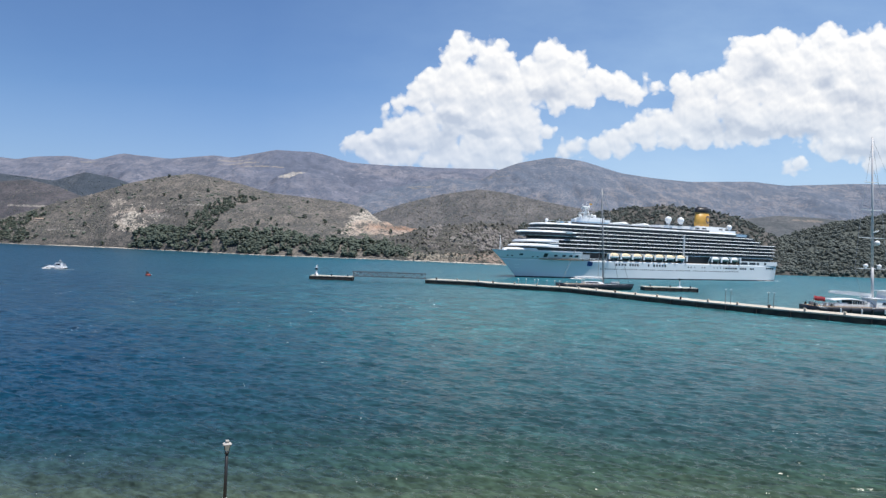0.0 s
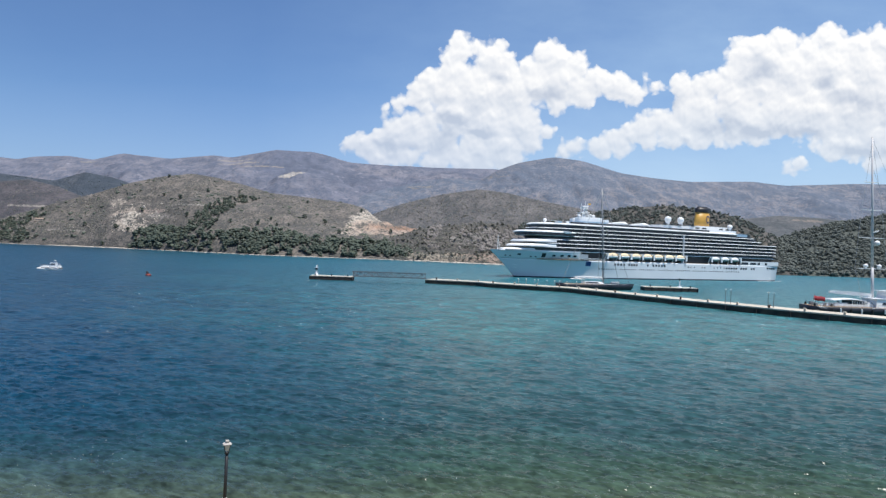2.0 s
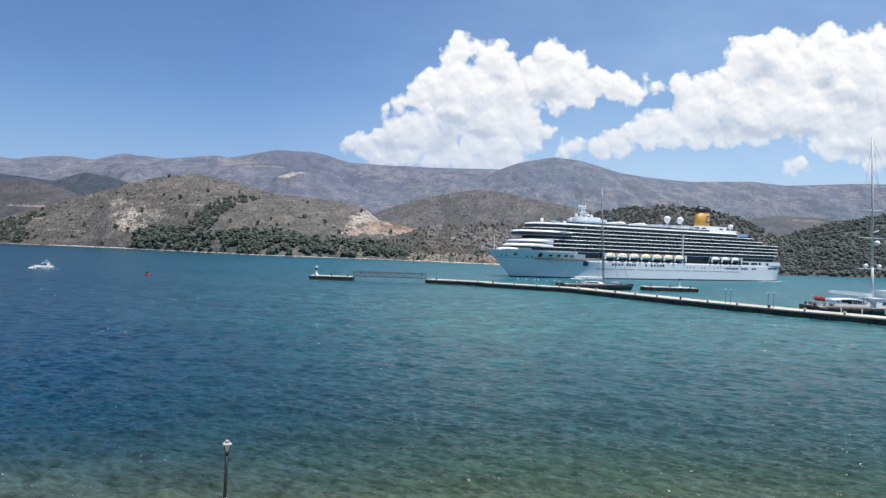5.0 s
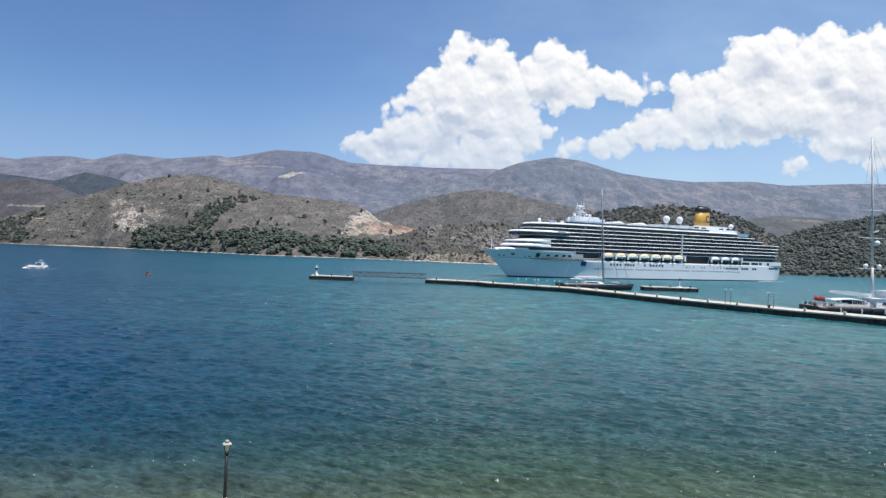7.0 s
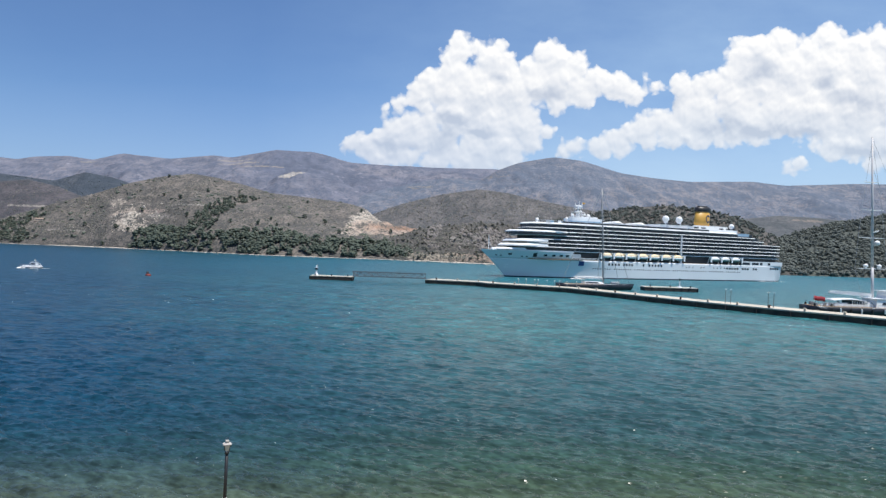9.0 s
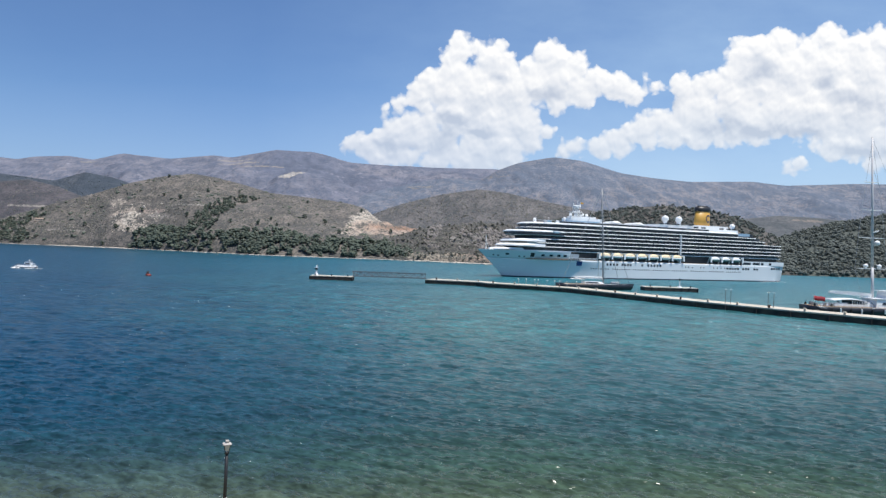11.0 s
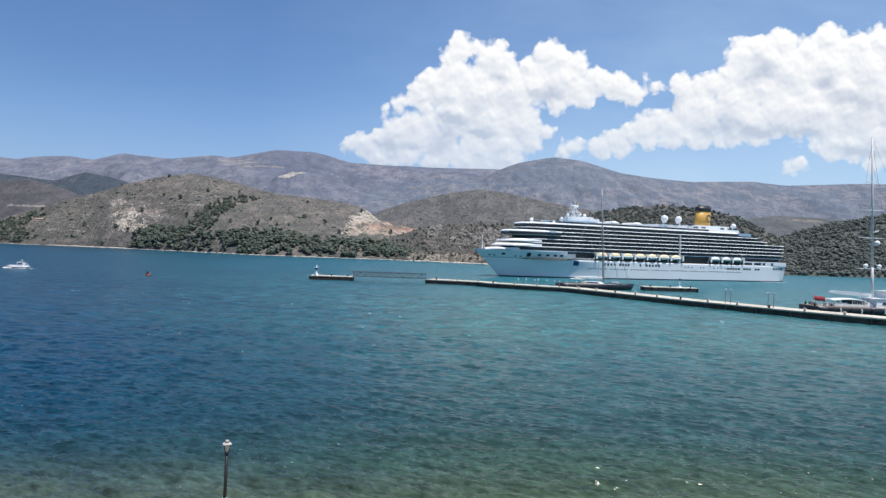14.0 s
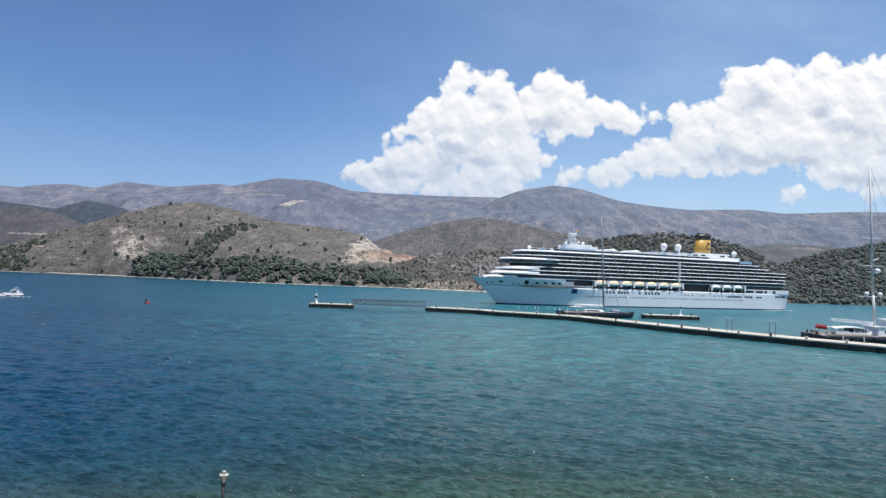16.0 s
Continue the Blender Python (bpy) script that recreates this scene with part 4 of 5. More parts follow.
    for u, z0, r, v in ((-24.2, 44, 2.7, 4), (-38.5, 44, 2.7, 4), (-99, 40, 2.2, 3), (68, 45, 1.2, 5), (47, 46, 1.3, -4), (98, 40.4, 1.3, 3), (74, 43, 1.0, 6)):
        lift = {2.7: 49.3, 2.2: 46.4, 1.3: z0 + 2.2, 1.2: z0 + 2.0, 1.0: z0 + 1.5}[r]
        dome = part("satellite_dome", ball(bmesh.new(), u, v, lift, r, r, r, 3), white_paint, ship, "", True)
        bm = rod(bmesh.new(), (u, v, z0 - 3.6), (u, v, lift - r * 0.7), r * 0.45, r * 0.62, 10)
        part("dome_base", bm, white_paint, dome)
    part("pool_house", plate(bmesh.new(), house_outline(-48, -14, -8, 11), 40.5, 44.2), white_paint, ship)
    bm = bmesh.new()
    plate(bm, house_outline(-96, -54, -47, 12), 40.4, 42.6)
    plate(bm, house_outline(-88, -56, -50, 9), 42.6, 45.4)
    part("funnel_house", bm, white_paint, ship)
    for u in (38, 16):
        bm = bmesh.new()
        loft(bm, [[(u + 7 * math.cos(a * 0.4 + 0.9) + i, 13 + 0.6 * math.cos(a), 42.6 + 1.1 * math.sin(a) - 0.1 * i) for a in [k * math.pi / 4 for k in range(8)]] for i in range(-7, 8, 2)])
        part("deck_shelter", bm, white_paint, ship, "", True)
    bm = bmesh.new()
    for i in range(30):
        u = 104 - i * 6.5
        rod(bm, (u, 15.0, 40.4), (u, 15.0, 41.8), 0.09, sides=5)
    box(bm, -85, 104, 14.95, 15.05, 41.7, 41.85)
    part("top_rail", bm, white_paint, ship)
    for u, h in ((95, 6), (84, 5), (50, 7), (-60, 5)):
        part("aerial", rod(bmesh.new(), (u, 0, 40.4), (u, 0, 40.4 + h), 0.12, 0.05, 5), white_paint, ship)
    part("jackstaff", rod(rod(bmesh.new(), (136, 0, 19.2), (136, 0, 30), 0.3, 0.12, 6), (133.5, 0, 19.2), (136, 0, 27), 0.12, 0.1, 5), white_paint, ship)

    rng = random.Random(21)
    for k in range(30):
        u = 96 - k * 5.0 + rng.uniform(-1.5, 1.5)
        if -88 < u < 96:
            long, high = rng.uniform(0.8, 3.4), rng.uniform(0.7, 2.0)
            part("deck_fitting", box(bmesh.new(), u - long / 2, u + long / 2, 12.6, 13.8, 40.5, 40.5 + high, 0.12), rng.choice([white_paint, steel_light, pale_glass]), ship)
    for u in (-14, -20, -30, -44, -50, -58, -78, -86, -92):
        part("rail_panel", box(bmesh.new(), u - 2.4, u + 2.4, 11.4, 11.5, 44.3 if -48 < u < -10 else 42.7, 45.4 if -48 < u < -10 else 43.8), balcony_glass, ship)
    for u, v in ((126, 3.2), (126, -3.2), (133, 2.0), (131, -2.4)):
        part("mooring_winch", rod(box(bmesh.new(), u - 1.6, u + 1.6, v - 0.8, v + 0.8, 19.3, 20.1, 0.1), (u - 1.2, v, 20.3), (u + 1.2, v, 20.3), 0.7), white_paint, ship)
    # funnel
    oval = lambda x, a, b, z: [(x + a * math.cos(t), b * math.sin(t), z) for t in [k * math.pi / 16 for k in range(32)]]
    funnel = part("funnel", loft(bmesh.new(), [oval(-67.5, 7.6, 4.6, 45.2), oval(-67.6, 7.5, 4.5, 50), oval(-67.8, 7.3, 4.4, 57.4)]), funnel_yellow, ship, "yellow oval funnel with a dark cap", True)
    part("funnel_cap", loft(bmesh.new(), [oval(-67.8, 7.55, 4.65, 57.4), oval(-67.9, 7.7, 4.75, 59), oval(-68, 7.5, 4.6, 61.4)]), black_paint, funnel, "black cap", True)
    bm = bmesh.new()
    for k in range(5):
        rod(bm, (-72.5 + 2.4 * k, 0, 61), (-72.8 + 2.4 * k, 0, 62.4), 0.8, 0.8, 10)
    part("exhaust_pipe", bm, black_paint, funnel)
    bm = bmesh.new()
    ring = []
    for k in range(24):
        a = k / 24 * 2 * math.pi
        for r in (2.2, 3.4):
            u = -70.2 + r * 0.8 * math.cos(a)
            ring.append(bm.verts.new((u, 4.46 * math.sqrt(max(0.02, 1 - ((u + 67.7) / 7.5) ** 2)) + 0.12, 51.5 + r * math.sin(a))))
    for k in range(24):
        if 10 <= k <= 13:
            continue
        a, b = 2 * k, 2 * ((k + 1) % 24)
        bm.faces.new((ring[a], ring[a + 1], ring[b + 1], ring[b]))
    part("funnel_badge", bm, logo_blue, funnel, "dark blue broken ring badge")

    # lifeboats under their davits
    boat = make_lifeboat(white_paint, white_paint, boat_tan)
    boat.parent = ship
    boat.matrix_basis = pose(43.2, 15.4, 17.7)
    tagged(boat, "tan lifeboat hung in white davits")
    davit = part("davit", box(rod(rod(bmesh.new(), (0, 13.0, 13.9), (0, 15.2, 19.2), 0.4), (0, 15.2, 19.2), (0, 16.6, 18.7), 0.35), -0.7, 0.7, 16.4, 17.3, 15.2, 19.6), white_paint, ship)
    davit.matrix_basis = pose(49.1, 0, 0)
    for side in (1, -1):
        for i in range(7):
            if side < 0 or i:
                other = copy_thing(boat, pose(43.2 - 11.7 * i, 15.4 * side, 17.7))
                other.parent = ship
        for i in range(8):
            if side < 0 or i:
                share(davit, 49.1 - 11.7 * i, 0, 0, 0 if side > 0 else 180)
    bm = bmesh.new()
    box(bm, -33, 50, 14.9, 15.6, 18.9, 19.3)
    part("davit_beam", bm, boat_tan, ship)
    tender = make_lifeboat(white_paint, tender_green, white_paint)
    tender.parent = ship
    tender.matrix_basis = pose(-68, 15.2, 17.5)
    tagged(tender, "white-roofed tender in the aft davits")
    for i in (1, 2):
        other = copy_thing(tender, pose(-68 - 11.7 * i, 15.2, 17.5))
        other.parent = ship
    for i in range(4):
        share(davit, -62 - 11.7 * i, 0, 0)

    # openings in the hull
    def pane(name, u, z, wide, high, material=dark_glass, label=""):
        y = hull_half(u, z)
        lean = math.degrees(math.atan2(hull_half(u + 1, z) - hull_half(u - 1, z), 2))
        ob = panes.get((name, wide, high))
        if ob is None:
            ob = part(name, box(bmesh.new(), -wide / 2, wide / 2, -0.06, 0.06, -high / 2, high / 2), material, ship, label)
            panes[(name, wide, high)] = ob
        else:
            ob = share(ob, 0, 0, 0)
        tilt = math.degrees(math.atan2(hull_half(u, z + 0.5) - hull_half(u, z - 0.5), 1.0))
        ob.matrix_basis = Matrix.Translation((u, y + 0.02, z)) @ Euler((radians(-tilt), 0, radians(lean))).to_matrix().to_4x4()
        return ob

    panes = {}
    for i in range(72):
        u = 55 - i * 2.15
        if i % 9 != 8:
            pane("porthole", u, 7.6, 0.85, 0.85)
    for u in (41, 38, 35, 32, 27, 24.4, 21.8, 19.2, 8, 2, -1, -4, -7, -10):
        pane("hull_window", u, 11.1, 1.6, 1.7)
    for u in (-36, -39, -43, -52, -55, -66, -70, -74, -78):
        pane("small_window", u, 10.6, 1.0, 1.0)
    for u in (-81, -84, -87, -90, -93, -99, -102, -105, -112, -115):
        pane("aft_window", u, 10.4, 2.2, 1.5)
    for u in (-133, -136, -139, -142):
        pane("aft_window", u, 11.2, 2.2, 1.5)
    # open ports: flat dark panes stand for their unlit insides
    for u, w in ((-103, 9), (-114, 8), (-121, 3), (-133, 8), (-141, 4)):
        pane("mooring_opening", u, 15.0, w, 2.0)
    for u, z in ((131.5, 15.6), (128.3, 15.4)):
        pane("hawse_hole", u, z, 1.2, 1.0)
    pane("bow_opening", 122.5, 16.6, 2.6, 1.6)
    for u in (113.5, 110):
        pane("hawse_hole", u, 15.2, 1.2, 1.0)
    for u in (96.5, 90, 84, 79):
        pane("bow_opening", u, 16.4, 2.6, 1.6)
    pane("side_window", 71, 16.4, 7.5, 3.2, steel_light)
    pane("side_door", 65.7, 11.2, 4.6, 3.6, door_blue, "dark blue shell door")
    pane("shell_door_frame", 123, 9.0, 3.4, 0.35, white_paint)
    pane("shell_door_frame", 122.6, 7.0, 3.4, 0.35, white_paint)
    anchor = bmesh.new()
    box(anchor, -0.5, 0.5, -0.4, 0.4, -2.4, 0.8, 0.1)
    rod(anchor, (-1.6, 0, -2.0), (0, 0, -2.9), 0.4)
    rod(anchor, (1.6, 0, -2.0), (0, 0, -2.9), 0.4)
    anchor = part("anchor", anchor, white_paint, ship)
    anchor.matrix_basis = pose(102.5, hull_half(102.5, 14.0) + 0.3, 15.0, -25, 0, -20)
    # flat black pane painted in for the shade of the recess
    pane("anchor_pocket", 104.4, 16.4, 3.0, 4.0, black_paint)
    return ship


cruise_ship = make_cruise_ship()
# ---------------------------------------------------------------- pier
rubber = surface("rubber", (0.025, 0.024, 0.023), (0.015, 0.015, 0.015), 0.8, 0.6, 5.0, 0.01)
mast_paint = surface("mast_paint", (0.52, 0.52, 0.53), (0.44, 0.44, 0.46), 0.4, 0.3, 2.0, 0.0)
spar_grey = surface("spar_grey", (0.26, 0.27, 0.29), (0.20, 0.21, 0.23), 0.4, 0.4, 3.0, 0.0)
stay_grey = surface("stay_grey", (0.45, 0.46, 0.48), (0.38, 0.39, 0.41), 0.5, 0.5, 4.0, 0.0)
steel_grey = surface("steel_grey", (0.42, 0.43, 0.43), (0.32, 0.33, 0.33), 0.5, 0.5, 4.0, 0.004, 0.3)
weathered_steel = surface("weathered_steel", (0.22, 0.23, 0.24), (0.13, 0.135, 0.14), 0.55, 0.4, 4.0, 0.004, 0.3)
navy_paint = surface("navy_paint", (0.016, 0.018, 0.024), (0.010, 0.012, 0.016), 0.38, 0.3, 2.0, 0.0)
sail_white = surface("sail_white", (0.76, 0.76, 0.74), (0.66, 0.66, 0.65), 0.8, 0.6, 5.0, 0.01)
flag_red = surface("flag_red", (0.30, 0.03, 0.04), (0.22, 0.02, 0.03), 0.8, 0.8, 5.0, 0.01)
buoy_red = surface("buoy_red", (0.30, 0.05, 0.035), (0.14, 0.03, 0.022), 0.6, 0.8, 5.0, 0.005)
PIER = [(-8.8, 330.5), (17.5, 322.0), (22.5, 314.0), (58.3, 295.0), (89.4, 240.5), (113.3, 205.8), (130.7, 185.7), (175, 135)]
PIER_TOP, PIER_WIDE = 2.1, 12.5


def slab_material():
    n = Nodes("pier_slab")
    where = n.place("Position")
    own = n.add("ObjectInfo").outputs["Random"]
    stain = n.noise(where, 0.25, 5, 0.6)
    grit = n.noise(where, 2.5, 4, 0.6)
    tone = n.mix(own, (0.54, 0.49, 0.41), (0.66, 0.61, 0.52))
    tone = n.mix(n.ramp(stain, [(0.42, 0.55), (0.62, 0.0)]), tone, (0.34, 0.30, 0.24))
    return n.finish(n.mix(n.maths("MULTIPLY", grit, 0.3), tone, (0.38, 0.34, 0.28)), 0.92, n.bump(grit, 0.02))


def offset_line(points, wide):
    out = []
    for i, p in enumerate(points):
        a, b = Vector(points[max(i - 1, 0)]), Vector(points[min(i + 1, len(points) - 1)])
        d = (b - a).normalized()
        out.append((p[0] - d.y * wide, p[1] + d.x * wide))
    return out


def strip(bm, near, far, z0, z1):
    return loft(bm, [[(a[0], a[1], z0), (b[0], b[1], z0), (b[0], b[1], z1), (a[0], a[1], z1)] for a, b in zip(near, far)])


def along(points, d):
    for a, b in zip(points, points[1:]):
        a, b = Vector(a), Vector(b)
        if d <= (b - a).length:
            return a + (b - a).normalized() * d, (b - a).normalized()
        d -= (b - a).length
    return None, None


pier = thing("pier", "long concrete pier with a pale deck and dark wet shaded side", "pier", kind="structure")
back = offset_line(PIER, PIER_WIDE)
part("pier_wall", strip(bmesh.new(), offset_line(PIER, 0.15), offset_line(PIER, PIER_WIDE - 0.15), -2, PIER_TOP - 0.28), wet_concrete, pier, "wet concrete side, coloured darker for its shade")
deck_slab = slab_material()
for (a, b), (c, e) in zip(zip(PIER, PIER[1:]), zip(back, back[1:])):
    a, b, c, e = Vector(a), Vector(b), Vector(c), Vector(e)
    pieces = max(1, round((b - a).length / 9))
    for i in range(pieces):
        k0, k1 = (i + 0.006) / pieces, (i + 0.994) / pieces
        near, far = [tuple(a.lerp(b, k)) for k in (k0, k1)], [tuple(c.lerp(e, k)) for k in (k0, k1)]
        part("deck_slab", strip(bmesh.new(), near, far, PIER_TOP - 0.28, PIER_TOP + random.uniform(-0.015, 0.02)), deck_slab, pier)
    kerb_near, kerb_far = [tuple(a), tuple(b)], [tuple(a.lerp(c, 0.03)), tuple(b.lerp(e, 0.03))]
    part("kerb", strip(bmesh.new(), kerb_near, kerb_far, PIER_TOP + 0.02, PIER_TOP + 0.16), concrete, pier)

bollard_mesh = None
for i in range(26):
    place, way = along(PIER, 6 + i * 11.3)
    if place is None:
        break
    side = Vector((-way.y, way.x))
    at = place + side * 0.7
    if bollard_mesh is None:
        bm = rod(bmesh.new(), (0, 0, 0), (0, 0, 0.9), 0.36, 0.30, 10)
        rod(bm, (0, 0, 0.9), (0, 0, 1.2), 0.55, 0.45, 10)
        box(bm, -0.6, 0.6, -0.6, 0.6, -0.02, 0.12)
        bollard_mesh = finish_mesh(bm, "bollard", surface("worn_white", (0.66, 0.63, 0.56), (0.34, 0.27, 0.20), 0.7, 1.6, 6.0, 0.01), False)
        rusty_bollard = bollard_mesh.copy()
        rusty_bollard.materials[0] = surface("rusty_iron", (0.17, 0.09, 0.055), (0.07, 0.045, 0.035), 0.85, 1.5, 8.0, 0.01)
    ob = new("bollard", bollard_mesh if i % 3 else rusty_bollard)
    ob.location = (at.x, at.y, PIER_TOP)
    tagged(ob, "worn white painted mooring bollard on the pier's edge" if i % 3 else "rusty brown iron mooring bollard on the pier's edge", "bollard", "bollards along the pier")
fender_mesh = finish_mesh(box(rod(bmesh.new(), (0, 0, -0.4), (0, 0, 1.7), 0.3, 0.3, 8), -0.2, 0.2, 0, 0.4, 0.2, 1.5), "fender", rubber)
for i in range(26):
    place, way = along(PIER, 2 + i * 11.3)
    if place is None:
        break
    ob = new("fender", fender_mesh)
    ob.matrix_world = pose(place.x + way.y * 0.2, place.y - way.x * 0.2, 0.1, 0, 0, math.degrees(math.atan2(way.y, way.x)))
    tagged(ob, "black rubber fender on the pier's side", "fender", "fenders along the pier")


pole_grey = surface("pole_grey", (0.16, 0.165, 0.17), (0.11, 0.115, 0.12), 0.5, 0.5, 4.0, 0.0)


def lamp_post(x, y):
    ob = thing("pier_lamp", "slim grey lamp post with a small white head on the pier", "street lamp", pose(x, y, PIER_TOP), "lamps on the pier")
    part("pole", rod(bmesh.new(), (0, 0, 0), (0.12, 0, 5.0), 0.12, 0.09), pole_grey, ob)
    part("lamp_head", box(bmesh.new(), -0.25, 0.45, -0.2, 0.2, 4.95, 5.2, 0.05), white_paint, ob)


for x, y in ((103.0, 229.6), (104.2, 228.0), (111.9, 216.8), (113.0, 215.2)):
    lamp_post(x, y)


def pier_marker(x, y):
    ob = thing("marker_post", "short grey post with a round white head on the pier", "post", pose(x, y, PIER_TOP), "white posts on the pier")
    part("pole", rod(bmesh.new(), (0, 0, 0), (0, 0, 2.5), 0.10, 0.08), steel_grey, ob)
    part("head", ball(bmesh.new(), 0, 0, 2.65, 0.30), white_paint, ob)


for k in range(9):
    pier_marker(38 + k * 3.1 + (k % 3) * 0.7, 314 - k * 1.55 + (k % 2) * 2.0)


# dark brown-grey tone for the sides of the mooring blocks
dark_side = surface("weedy_concrete", (0.060, 0.050, 0.042), (0.022, 0.020, 0.020), 0.85, 0.4, 2.0, 0.03)


def dolphin(x0, x1, y, deep, label):
    ob = thing("mooring_dolphin", label, "mooring dolphin", pose(0, 0, 0), "mooring dolphins", "structure")
    part("block", box(bmesh.new(), x0, x1, y, y + deep, -2, 1.75, 0.1), dark_side, ob)
    part("cap", box(bmesh.new(), x0 - 0.15, x1 + 0.15, y - 0.15, y + deep + 0.15, 1.75, 2.2, 0.05), concrete, ob)
    for k in (0.0, 0.14, 0.28, 0.42, 0.56, 0.70, 0.84, 1.0):
        x = x0 + (x1 - x0) * k
        part("fender", rod(bmesh.new(), (x, y - 0.35, -0.3), (x, y - 0.35, 2.0), 0.3), rubber, ob)
    for k in (0.12, 0.5, 0.88):
        x = x0 + (x1 - x0) * k
        part("bollard", rod(rod(bmesh.new(), (x, y + 1.2, 2.2), (x, y + 1.2, 2.9), 0.35, 0.3, 10), (x, y + 1.2, 2.9), (x, y + 1.2, 3.15), 0.5, 0.45, 10), black_paint, ob)
    return ob


dolphin(-69.0, -46.8, 330.5, 7, "detached concrete mooring block with a light beacon")
dolphin(107.3, 135.5, 335.0, 7, "detached concrete mooring block off the pier")
beacon = thing("beacon", "white and black light beacon on the mooring block", "beacon", pose(-66.2, 333, 2.2))
part("tower", rod(rod(bmesh.new(), (0, 0, 0), (0, 0, 0.9), 1.3, 0.7, 12), (0, 0, 0.9), (0, 0, 2.9), 0.55, 0.42, 12), white_paint, beacon)
part("dark_band", rod(bmesh.new(), (0, 0, 2.9), (0, 0, 4.0), 0.66, 0.66, 12), black_paint, beacon)
part("gallery", rod(rod(bmesh.new(), (0, 0, 4.0), (0, 0, 4.25), 0.95, 0.95, 12), (0, 0, 4.25), (0, 0, 5.2), 0.3, 0.25, 10), white_paint, beacon)
part("aerial", rod(bmesh.new(), (0.5, 0, 4.2), (0.5, 0, 6.0), 0.09, 0.06, 6), steel_grey, beacon)
beacon = thing("beacon", "slim white light pole on the mooring block", "beacon", pose(127.0, 338, 2.2))
part("tower", rod(rod(bmesh.new(), (0, 0, 0), (0, 0, 0.6), 1.2, 0.9, 12), (0, 0, 0.6), (0, 0, 3.6), 0.3, 0.25, 10), white_paint, beacon)
part("lantern", rod(bmesh.new(), (0, 0, 3.6), (0, 0, 4.9), 0.35, 0.3), black_paint, beacon)

bridge = thing("footbridge", "grey steel truss footbridge between mooring block and pier", "footbridge", pose(-46.8, 333, 2.2), kind="structure")
for name, z, y in (("bottom_chord", 0.25, 0), ("bottom_chord", 0.25, 1.4), ("top_chord", 2.6, 0), ("top_chord", 2.6, 1.4)):
    part(name, box(bmesh.new(), -0.5, 38.5, y - 0.16, y + 0.16, z - 0.25, z + 0.25), weathered_steel, bridge)
part("walkway", box(bmesh.new(), 0, 38, 0.1, 1.3, 0.2, 0.32), weathered_steel, bridge)
for i in range(20):
    for y in (0, 1.4):
        part("truss_post", box(bmesh.new(), 2 * i - 0.1, 2 * i + 0.1, y - 0.1, y + 0.1, 0.25, 2.6), weathered_steel, bridge)
for i in range(19):
    for y in (0, 1.4):
        up = i % 2
        bm = rod(bmesh.new(), (2 * i, y, 0.25 if up else 2.6), (2 * i + 2, y, 2.6 if up else 0.25), 0.15, sides=6)
        part("truss_brace", bm, weathered_steel, bridge)


# ---------------------------------------------------------------- yachts
def boat_hull(length, beam, free, draught=0.6, rake=0.05, sheer=0.25, count=16):
    rings = []
    for z, wide, reach in ((-draught, 0.55, 0.93), (0.0, 0.86, 0.965), (free * 0.5, 0.97, 0.985), (free, 1.0, 1.0)):
        port = []
        for i in range(count):
            k = i / (count - 1)
            u = -length / 2 + length * k * (reach + (1 - reach) * (1 - k))
            w = beam / 2 * wide * (1 - max(0, (k - 0.35) / 0.65) ** 2.3) * (0.82 + 0.18 * min(1, k / 0.3))
            port.append((u, max(w, 0.02), z + (sheer * free * (k - 0.4) ** 2 * 1.6 if z == free else 0)))
        rings.append(port + [(x, -y, zz) for x, y, zz in reversed(port)])
    return loft(bmesh.new(), rings)


def rounded_house(x0, x1, half, z0, z1, slope=1.5):
    port0 = [(x0, half), (x1 - slope * 2, half), (x1, half * 0.4)]
    port1 = [(x0 + slope * 0.3, half * 0.92), (x1 - slope * 3, half * 0.92), (x1 - slope * 1.4, half * 0.35)]
    ring = lambda p, z: [(x, y, z) for x, y in p] + [(x, -y, z) for x, y in reversed(p)]
    return loft(bmesh.new(), [ring(port0, z0), ring(port1, z1)])


def rigging(parent, ends, material, r=0.045):
    for a, b in ends:
        part("stay", rod(bmesh.new(), a, b, r, r, 5), material, parent)


